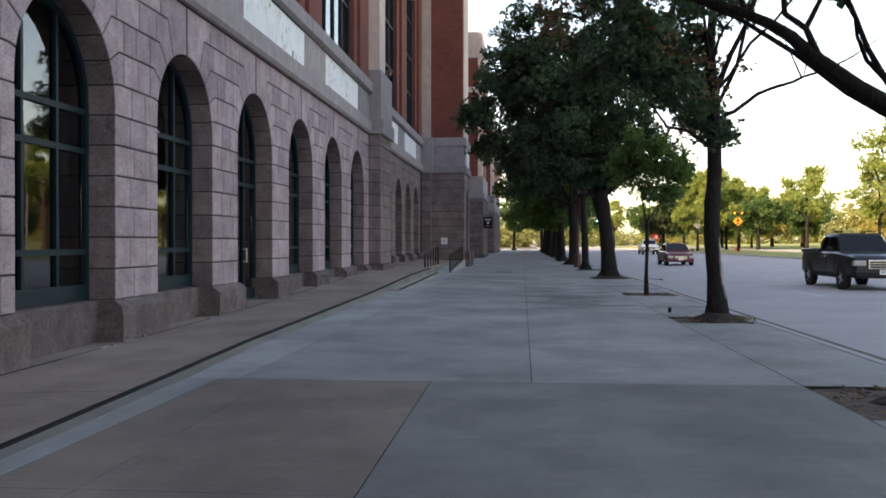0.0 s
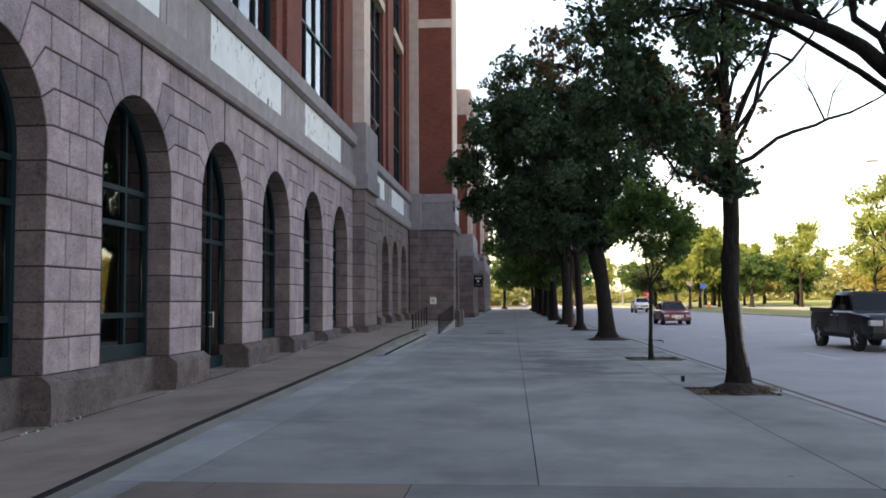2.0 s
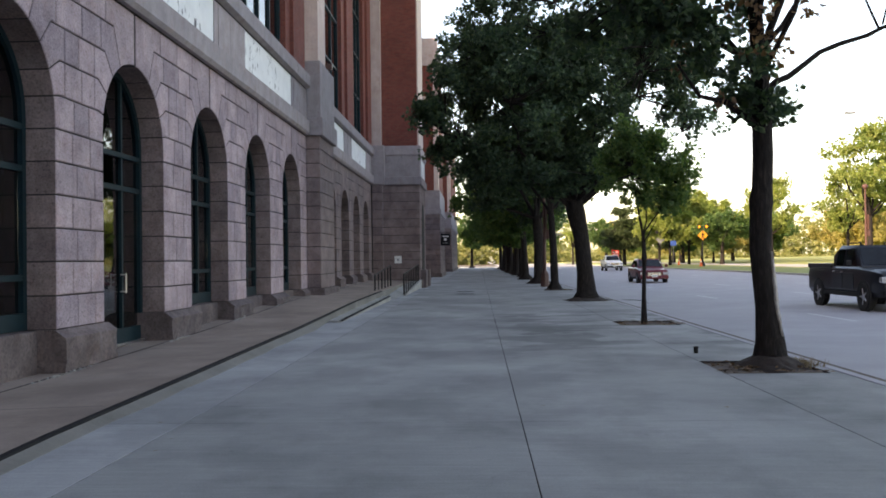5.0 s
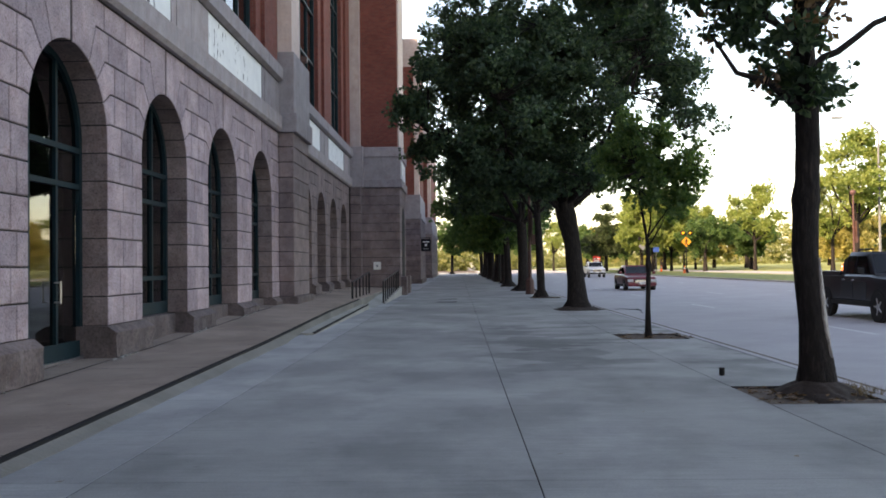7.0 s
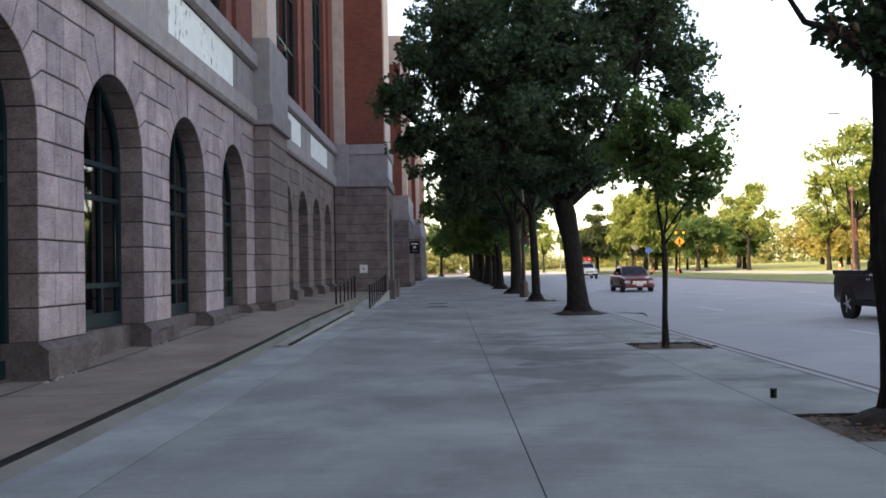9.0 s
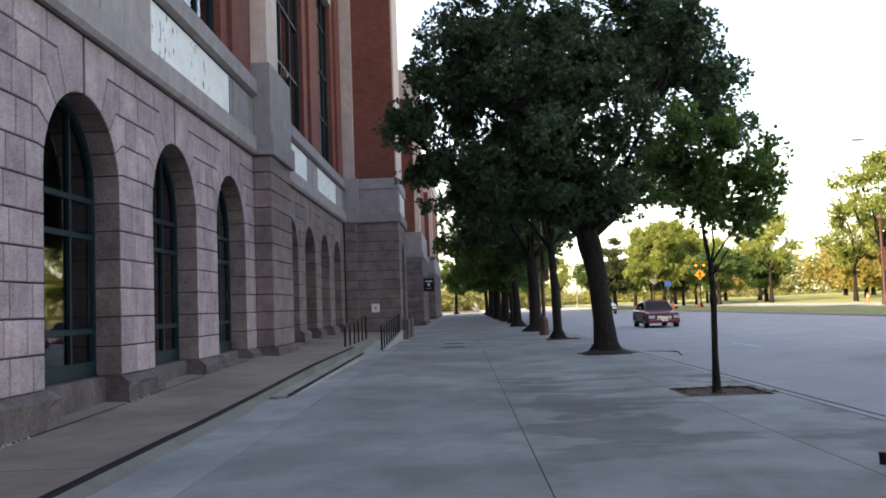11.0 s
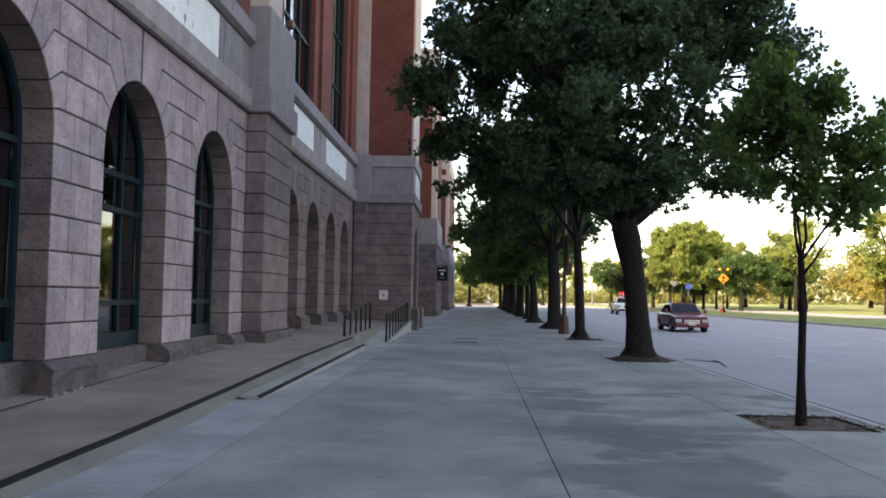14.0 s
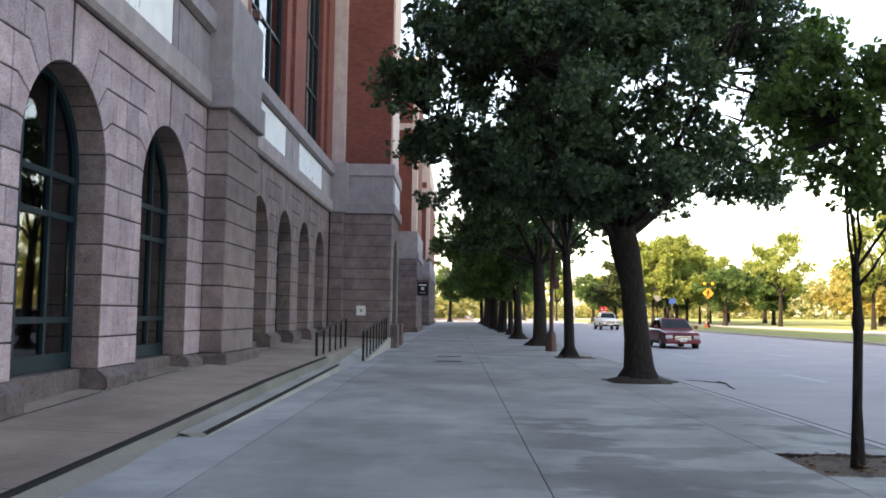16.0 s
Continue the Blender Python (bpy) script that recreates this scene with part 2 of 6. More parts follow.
# ---- mesh helpers ----
def mesh_of(name, verts, faces, mats, smooth=False):
    me = bpy.data.meshes.new(name)
    me.from_pydata(verts, [], faces)
    for m in (mats if isinstance(mats, (list, tuple)) else [mats]):
        me.materials.append(m)
    if smooth:
        me.polygons.foreach_set("use_smooth", [True] * len(me.polygons))
    me.update()
    return me


def part(name, bm, material, parent, label="", smooth=False):
    me = bpy.data.meshes.new(name)
    bmesh.ops.recalc_face_normals(bm, faces=bm.faces)
    bm.to_mesh(me)
    bm.free()
    me.materials.append(material)
    if smooth:
        me.polygons.foreach_set("use_smooth", [True] * len(me.polygons))
    ob = new(name, me)
    ob.parent = parent
    if label:
        tagged(ob, label)
    return ob


def box(bm, x0, x1, y0, y1, z0, z1, bevel=0.0):
    r = bmesh.ops.create_cube(bm, size=1, matrix=Matrix.Translation(((x0 + x1) / 2, (y0 + y1) / 2, (z0 + z1) / 2)) @ Matrix.Diagonal((abs(x1 - x0), abs(y1 - y0), abs(z1 - z0), 1)))
    if bevel:
        es = list({e for v in r["verts"] for e in v.link_edges})
        bmesh.ops.bevel(bm, geom=es, offset=bevel, segments=2, affect="EDGES", profile=0.6)
    return r


def boxed(*a, bevel=0.0):
    bm = bmesh.new()
    box(bm, *a, bevel=bevel)
    return bm


def rod(bm, a, b, r0, r1=None, n=10):
    a, b = Vector(a), Vector(b)
    d = b - a
    m = Matrix.Translation((a + b) / 2) @ d.to_track_quat("Z", "Y").to_matrix().to_4x4()
    bmesh.ops.create_cone(bm, cap_ends=True, segments=n, radius1=r0, radius2=r0 if r1 is None else r1, depth=d.length, matrix=m)


def thing(name, label, category, group="", kind="", at=(0, 0, 0)):
    ob = new(name)
    ob.location = at
    ob.empty_display_size = 0.2
    return tagged(ob, label, category, group, kind)


def offset(poly, d):
    """Move the sides of a counter-clockwise polygon inwards by d."""
    out, n = [], len(poly)
    for i in range(n):
        p, q, r = Vector(poly[i - 1]), Vector(poly[i]), Vector(poly[(i + 1) % n])
        a, b = (q - p).normalized(), (r - q).normalized()
        na, nb = Vector((-a.y, a.x)), Vector((-b.y, b.x))
        k = 1 + na.dot(nb)
        out.append(tuple(q + (na + nb) * (d / max(k, 0.35))))
    return out


def block_mesh(poly, depth, gap=0.011, edge=0.012, mat=None, axis="x", face=None):
    """A stone with a polygon face (u, z), its face at 0 along the axis, going back by depth, with chamfered edges."""
    area = sum(poly[i - 1][0] * poly[i][1] - poly[i][0] * poly[i - 1][1] for i in range(len(poly)))
    if area < 0:
        poly = poly[::-1]
    outer = offset(poly, gap)
    inner = offset(poly, gap + edge)
    n = len(poly)
    if n == 4 and mat is None:
        # upright joints are finer than the level ones
        mid = sum(p[0] for p in poly) / 4
        outer = [(u + math.copysign(gap * 0.12, u - mid), z) for u, z in outer]
        inner = [(u + math.copysign(gap * 0.12, u - mid), z) for u, z in inner]
    if axis == "x":
        place = lambda d, p: (d, p[0], p[1])
    else:
        place = lambda d, p: (p[0], -d, p[1])
    verts = [place(-depth, p) for p in outer] + [place(-edge, p) for p in outer] + [place(0.0, p) for p in inner]
    faces = [list(range(2 * n, 3 * n))]
    for r in (0, 1):
        for i in range(n):
            j = (i + 1) % n
            faces.append([r * n + i, r * n + j, (r + 1) * n + j, (r + 1) * n + i])
    if axis != "x":
        faces = [f[::-1] for f in faces]
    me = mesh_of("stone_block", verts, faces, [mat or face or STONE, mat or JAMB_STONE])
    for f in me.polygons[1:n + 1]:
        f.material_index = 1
    return me


def piece(name, me, parent, at):
    ob = new(name, me)
    ob.parent = parent
    ob.location = at
    return ob


# ---- ground ----
def strip_height(y):
    return float(np.interp(y, [-10, 5, 11, 16.6, 22.2, 26.3, 31, 37, 45, 60], [0.03, 0.03, 0.06, 0.10, 0.125, 0.19, 0.29, 0.35, 0.37, 0.37]))


def strip_edge(y):
    return float(np.interp(y, [-10, 5.6, 9, 12, 16, 21, 28, 37, 60], [-3.0, -3.39, -3.52, -3.65, -3.69, -3.77, -3.79, -3.74, -3.74]))


def walk_height(x, y):
    """The building walk leans a little towards or away from the wall."""
    lean = float(np.interp(y, [8, 16, 24, 30], [-0.07, -0.045, 0.04, 0.08]))
    e = strip_edge(y)
    return strip_height(y) + lean * (e - x) / (e + 5.5)


KERB_X, MEDIAN_X = 4.36, 22.9


def road_height(x):
    return -0.12 + 0.0095 * (x - KERB_X)


def park_height(x):
    return float(np.interp(x, [22.9, 25, 29, 35, 60, 130, 400], [0.18, 0.40, 0.44, 0.5, 1.0, 2.0, 4.0]))


def sheet(name, xs, ys, height, mat, label, category):
    verts = [(x, y, height(x, y)) for y in ys for x in xs]
    nx = len(xs)
    faces = [[j * nx + i, j * nx + i + 1, (j + 1) * nx + i + 1, (j + 1) * nx + i] for j in range(len(ys) - 1) for i in range(nx - 1)]
    ob = new(name, mesh_of(name, verts, faces, mat))
    return tagged(ob, label, category, kind="structure")


ground = sheet("ground", [-900, -100, -6, 4.0, 4.3], [-900, -60, 0, 60, 180, 900], lambda x, y: -0.16, SOIL, "bare earth under the pavement", "ground")
road = sheet("road", [4.3, 8, 13, 18, 22.95], [-900, -60, 0, 60, 140, 260, 900], lambda x, y: road_height(x), ROAD_MAT, "wide pale grey concrete road with worn lane dashes", "road")
lawn = sheet("lawn", [23.0, 24, 25, 27, 29, 32, 35, 45, 60, 90, 130, 400, 900], [-900, -100, 0, 40, 80, 120, 200, 320, 900], lambda x, y: park_height(x), GRASS_SOIL,
             "dry green lawn of the park across the road", "lawn")
path = sheet("park_road", [29, 32, 35], [-300, 0, 80, 200, 400], lambda x, y: park_height(x) + 0.012, ROAD_MAT, "pale concrete side road through the lawn", "road")

bm = bmesh.new()
box(bm, MEDIAN_X - 0.08, MEDIAN_X + 0.12, -300, 400, -0.1, 0.2, bevel=0.03)
me = bpy.data.meshes.new("median_kerb")
bm.to_mesh(me)
bm.free()
me.materials.append(KERB_CONCRETE)
tagged(new("median_kerb", me), "pale concrete kerb along the lawn", "kerb", kind="structure")

# thin dark line on the road, close to the kerb
gutter = sheet("gutter", [4.82, 4.87, 4.92], [-30 + 2.3 * i for i in range(90)], lambda x, y: road_height(x) + 0.004, SOIL, "thin dark line in the gutter along the kerb", "gutter")
# lane dashes
for lane in (8.55, 12.7, 17.0):
    for k in range(16):
        y0 = 1.6 + k * 12.2 + (0.0 if lane < 10 else 1.2)
        z = road_height(lane) + 0.004
        tagged(new("lane_mark", mesh_of("lane_mark", [(lane - 0.06, y0, z), (lane + 0.06, y0, z), (lane + 0.06, y0 + 3.05, z), (lane - 0.06, y0 + 3.05, z)], [[0, 1, 2, 3]], LINE_PAINT)),
               "worn white lane dash on the concrete road", "road marking", "lane dashes", "structure")

# the pavement: a base, slabs on it, kerb
pavement = new("pavement", mesh_of("pavement", [(-9, -30, -0.05), (4.3, -30, -0.05), (4.3, 200, -0.05), (-9, 200, -0.05)], [[0, 1, 2, 3]], JOINT))
tagged(pavement, "wide pale concrete pavement of large slabs with dark joints", "pavement", kind="structure")
PITS = [(2.93, 4.2, 7.3, 9.05), (2.93, 4.2, 16.1, 17.5), (2.93, 4.2, 24.35, 25.75), (2.93, 4.2, 35.6, 36.95), (2.93, 4.2, 46.6, 48.0), (2.93, 4.2, 58.2, 59.6), (2.93, 4.2, 69.4, 70.8)]


def slab(x0, x1, y0, y1, mat):
    me = block_mesh([(0, 0), (x1 - x0, 0), (x1 - x0, y1 - y0), (0, y1 - y0)], 0.1, 0.0038, 0.003, mat, "x")
    me.materials[1] = JOINT
    for v in me.vertices:
        d, u, w = v.co
        v.co = (u, w, d)
    me.flip_normals()
    return me


def slabs(x0, x1, edges, mat):
    for y0, y1 in zip(edges, edges[1:]):
        piece("slab", slab(x0, x1, y0, y1, mat), pavement, (x0, y0, 0.0))


FAR = [9.05, 12.85, 16.7, 20.6, 24.8, 28.6, 32.4, 36.2, 40, 43.8, 47.6, 51.4, 55.2, 59, 63, 70, 77, 84, 91, 100, 115, 130, 160, 200]
NEAR = [-30, -20, -12, -4, 0.5, 4.8, 9.05]
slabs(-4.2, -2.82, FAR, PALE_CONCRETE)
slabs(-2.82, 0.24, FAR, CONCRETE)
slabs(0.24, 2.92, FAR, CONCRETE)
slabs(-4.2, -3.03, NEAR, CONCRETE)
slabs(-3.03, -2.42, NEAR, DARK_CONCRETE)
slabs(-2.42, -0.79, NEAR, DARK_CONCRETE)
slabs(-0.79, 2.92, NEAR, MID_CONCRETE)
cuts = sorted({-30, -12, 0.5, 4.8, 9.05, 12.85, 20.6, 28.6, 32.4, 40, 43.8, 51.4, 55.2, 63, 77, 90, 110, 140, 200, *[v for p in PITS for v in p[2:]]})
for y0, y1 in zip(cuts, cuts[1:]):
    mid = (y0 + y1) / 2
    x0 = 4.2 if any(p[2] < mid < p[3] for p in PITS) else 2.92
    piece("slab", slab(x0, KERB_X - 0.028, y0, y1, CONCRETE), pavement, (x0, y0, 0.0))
for y0 in range(-30, 200, 5):
    bm = bmesh.new()
    box(bm, 0, 0.14, 0.006, 4.994, -0.3, 0.0, bevel=0.015)
    me = bpy.data.meshes.new("kerb_stone")
    bm.to_mesh(me)
    bm.free()
    me.materials.append(ROAD_MAT)
    piece("kerb_stone", me, pavement, (KERB_X, y0, -0.002))

# raised walk along the building, with a black nosing on its edge
ys = [y * 1.0 for y in range(-30, 54)]
verts, faces, apron = [], [], []
for y in ys:
    e, h = strip_edge(y), strip_height(y)
    verts += [(-7.0, y, walk_height(-7.0, y)), (e, y, h), (e + 0.015, y, h - 0.02), (e + 0.02, y, -0.06)]
    wide = float(np.interp(y, [24.0, 26.0], [0.15, 0.03]))
    apron += [(e + 0.014, y, h - 0.012), (e + 0.03, y, h * 0.7 - 0.005), (e + wide * (1 + 0.12 * math.sin(y * 3.7)), y, 0.004), (e + wide + 0.03, y, -0.03)]
for i in range(len(ys) - 1):
    for k in range(3):
        faces.append([4 * i + k, 4 * i + k + 1, 4 * i + k + 5, 4 * i + k + 4])
walkway = tagged(new("building_walk", mesh_of("building_walk", verts, faces, STRIP_CONCRETE)), "weathered brownish concrete walk along the building foot", "walkway", kind="structure")
piece("apron", mesh_of("apron", apron, faces, APRON_CONCRETE), walkway, (0, 0, 0))
verts, faces = [], []
ny = [y for y in ys if y <= 38]
for y in ny:
    e, h = strip_edge(y), strip_height(y)
    verts += [(e - 0.034, y, h + 0.004), (e + 0.018, y, h + 0.004), (e + 0.026, y, h - 0.03)]
for i in range(len(ny) - 1):
    for k in range(2):
        faces.append([3 * i + k, 3 * i + k + 1, 3 * i + k + 4, 3 * i + k + 3])
piece("nosing", mesh_of("nosing", verts, faces, NOSING), walkway, (0, 0, 0))
# joints across the walk, and the open gap along the wall foot with crumbled pale mortar
for y in (7.9, 13.4, 19.0, 22.4, 25.1, 30.2, 34.9):
    piece("walk_joint", mesh_of("walk_joint", [(-5.5, y, walk_height(-5.5, y) + 0.003), (strip_edge(y) - 0.03, y, strip_height(y) + 0.003), (strip_edge(y) - 0.03, y + 0.014, strip_height(y) + 0.003), (-5.5, y + 0.014, walk_height(-5.5, y) + 0.003)], [[0, 1, 2, 3]], NOSING), walkway, (0, 0, 0))
verts, faces = [], []
for i, y in enumerate(ys):
    z = walk_height(-5.47, y) + 0.0035
    verts += [(-5.49, y, z), (-5.455 + 0.012 * math.sin(y * 2.1), y, z)]
for i in range(len(ys) - 1):
    faces.append([2 * i, 2 * i + 1, 2 * i + 3, 2 * i + 2])
piece("wall_gap", mesh_of("wall_gap", verts, faces, NOSING), walkway, (0, 0, 0))
rm = random.Random(19)
bm = bmesh.new()
for i in range(170):
    y = rm.choice([11.9, 12.4, 15.9, 16.6, 20.3, 20.9, 24.6, 28.6, 32.3]) + rm.gauss(0, 0.35)
    s = rm.uniform(0.01, 0.035)
    x = -5.44 + rm.gauss(0, 0.02)
    m = Matrix.Translation((x, y, walk_height(x, y) + s * 0.2)) @ Euler((rm.random(), rm.random(), rm.random() * 3)).to_matrix().to_4x4() @ Matrix.Diagonal((s, s * rm.uniform(1, 2.5), s * 0.6, 1))
    bmesh.ops.create_icosphere(bm, subdivisions=1, radius=0.6, matrix=m)
crumbs = part("mortar_crumb", bm, KERB_CONCRETE, walkway, "crumbled pale mortar bits")
tagged(crumbs, kind="stuff")
# lower step that begins part-way
verts, faces = [], []
sy = [26.2 + i for i in range(0, 13)]
for y in sy:
    h = float(np.interp(y, [26.2, 38], [0.045, 0.16]))
    verts += [(-3.74, y, h), (-3.44, y, h), (-3.425, y, h - 0.015), (-3.42, y, -0.05)]
for i in range(len(sy) - 1):
    for k in range(3):
        faces.append([4 * i + k, 4 * i + k + 1, 4 * i + k + 5, 4 * i + k + 4])
faces.append([0, 3, 2, 1])
step = tagged(new("low_step", mesh_of("low_step", verts, faces, KERB_CONCRETE)), "low concrete step with a black nosing strip", "step", kind="structure")
verts, faces = [], []
for y in sy:
    h = float(np.interp(y, [26.2, 38], [0.045, 0.16]))
    verts += [(-3.48, y, h + 0.004), (-3.43, y, h + 0.004), (-3.415, y, h - 0.025)]
for i in range(len(sy) - 1):
    for k in range(2):
        faces.append([3 * i + k, 3 * i + k + 1, 3 * i + k + 4, 3 * i + k + 3])
piece("nosing", mesh_of("nosing", verts, faces, NOSING), step, (0, 0, 0))
# ramp between the two railings, and its white sloping kerb
ramp = tagged(new("ramp", mesh_of("ramp", [(-4.0, 38.5, 0.16), (-3.3, 42.4, 0.003), (-3.3, 52.9, 0.37), (-4.0, 52.9, 0.38), (-3.3, 38.5, 0.003)], [[0, 4, 1], [0, 1, 2, 3]], CONCRETE)),
              "pale concrete ramp rising between two black railings", "ramp", kind="structure")
bm = bmesh.new()
vs = [bm.verts.new(p) for p in ((-3.36, 42.6, -0.02), (-3.2, 42.6, -0.02), (-3.2, 52.9, -0.02), (-3.36, 52.9, -0.02), (-3.36, 42.6, 0.03), (-3.2, 42.6, 0.03), (-3.2, 52.9, 0.44), (-3.36, 52.9, 0.44))]
for f in ((0, 1, 5, 4), (1, 2, 6, 5), (2, 3, 7, 6), (3, 0, 4, 7), (4, 5, 6, 7)):
    bm.faces.new([vs[i] for i in f])
part("ramp_kerb", bm, KERB_CONCRETE, ramp)

# ---- the building ----
W, DEPTH, SPRING, CORNICE = -5.65, 0.46, 3.37, 5.52
COURSES = [0.60, 1.05, 1.50, 1.94, 2.38, 2.82, 3.25, 3.70]


def arc(c, r, a0, a1, n):
    return [(c + r * math.cos(radians(a0 + (a1 - a0) * i / n)), SPRING + r * math.sin(radians(a0 + (a1 - a0) * i / n))) for i in range(n + 1)]


def arch_bay(parent, face, y_at, S, R, depth, skin):
    """The stones between the middle of one arch and the middle of the next; y_at lists where the bay repeats."""
    polys = []
    for k, (z0, z1) in enumerate(zip(COURSES, COURSES[1:])):
        w = S - 2 * R
        cutsy = [R, R + w * (0.33 if k % 2 else 0.42), R + w * (0.70 if k % 2 else 0.80), S - R] if z1 < 3.4 else [R, R + w * 0.37, R + w * 0.68, S - R]
        for a, b in zip(cutsy, cutsy[1:]):
            if z1 > 3.4 and a == R:
                th = math.degrees(math.asin((z1 - SPRING - 0.03) / R))
                polys.append([(R, z0), (b, z0), (b, z1), (R + 0.14, z1)] + arc(0, R, th, 0, 3))
            elif z1 > 3.4 and b == S - R:
                th = math.degrees(math.asin((z1 - SPRING - 0.03) / R))
                polys.append([(S - R, z0), (a, z0), (a, z1), (S - R - 0.14, z1)] + [(S - p, z) for p, z in arc(0, R, th, 0, 3)])
            else:
                polys.append([(a, z0), (b, z0), (b, z1), (a, z1)])
    th0 = math.degrees(math.asin((COURSES[-1] - SPRING - 0.03) / R))
    lines = [(th0, R + 0.14, COURSES[-1]), (29, R * 1.12, 4.17), (46, R * 0.93, 4.63), (62, R * 0.67, 5.09)]
    for k, ((tl, yl, zl), (tu, yu, zu)) in enumerate(zip(lines, lines[1:])):
        s1 = max(yl, yu) + 0.14
        if s1 > S / 2 - 0.12:
            s1 = S / 2
        left = arc(0, R, tu, tl, 4) + [(yl, zl), (s1, zl), (s1, zu), (yu, zu)]
        polys.append(left)
        polys.append([(S - p, z) for p, z in left])
        if s1 < S / 2:
            t = 0.45 if k % 2 else 0.55
            m = s1 + (S - 2 * s1) * t
            polys.append([(s1, zl), (m, zl), (m, zu), (s1, zu)])
            polys.append([(m, zl), (S - s1, zl), (S - s1, zu), (m, zu)])
    tl, yl, zl = lines[-1]
    s1 = yl + 0.3
    left = arc(0, R, 88.8, tl, 4) + [(yl, zl), (s1, zl), (s1, CORNICE), (0.026, CORNICE)]
    polys.append(left)
    polys.append([(S - p, z) for p, z in left])
    m = S / 2
    polys.append([(s1, zl), (m, zl), (m, CORNICE), (s1, CORNICE)])
    polys.append([(m, zl), (S - s1, zl), (S - s1, CORNICE), (m, CORNICE)])
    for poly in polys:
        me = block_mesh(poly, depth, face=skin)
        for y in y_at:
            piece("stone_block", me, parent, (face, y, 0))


def arcade_core(bm, face, y0, y1, centres, R, back):
    """The solid behind the stones, with the arched openings cut through it."""
    x0, x1 = back, face - 0.022
    z0, z1 = -0.1, CORNICE
    edges = [y0]
    for c in centres:
        edges += [c - R, c + R]
    edges.append(y1)
    for a, b in zip(edges[::2], edges[1::2]):
        box(bm, x0, x1, a, b, z0, z1)
    n = 14
    for c in centres:
        pts = [(c + R * math.cos(math.pi * i / n), SPRING + R * math.sin(math.pi * i / n)) for i in range(n + 1)]
        ring = [[bm.verts.new((x, y, z)) for x in (x0, x1)] + [bm.verts.new((x, y, z1)) for x in (x0, x1)] for y, z in pts]
        for p, q in zip(ring, ring[1:]):
            bm.faces.new((p[0], q[0], q[1], p[1]))
            bm.faces.new((p[1], q[1], q[3], p[3]))
            bm.faces.new((p[0], p[2], q[2], q[0]))


def plinth(parent, face, y0, y1, base, proud=0.15, top=0.60, back=0.5, rough=0.022):
    """A rough-hewn foot stone with a sloping top."""
    bm = bmesh.new()
    ny, zs = max(3, int((y1 - y0) / 0.16)), [base, base + (top - base) * 0.33, base + (top - base) * 0.66, top - 0.1]
    rows = []
    rnd = random.Random(int(y0 * 100))
    for z in zs:
        rows.append([(proud + rnd.uniform(-rough, rough * 1.5), z) for _ in range(ny + 1)])
    rows.append([(0.02, top)] * (ny + 1))
    grid = []
    for r in rows:
        line = [bm.verts.new((face - back, y0, r[0][1]))]
        for i, (d, z) in enumerate(r):
            line.append(bm.verts.new((face + d, y0 + (y1 - y0) * i / ny, z)))
        line.append(bm.verts.new((face - back, y1, r[0][1])))
        grid.append(line)
    for a, b in zip(grid, grid[1:]):
        for i in range(len(a) - 1):
            bm.faces.new((a[i], a[i + 1], b[i + 1], b[i]))
    bm.faces.new(grid[-1])
    return part("foot_stone", bm, ROUGH_STONE, parent)


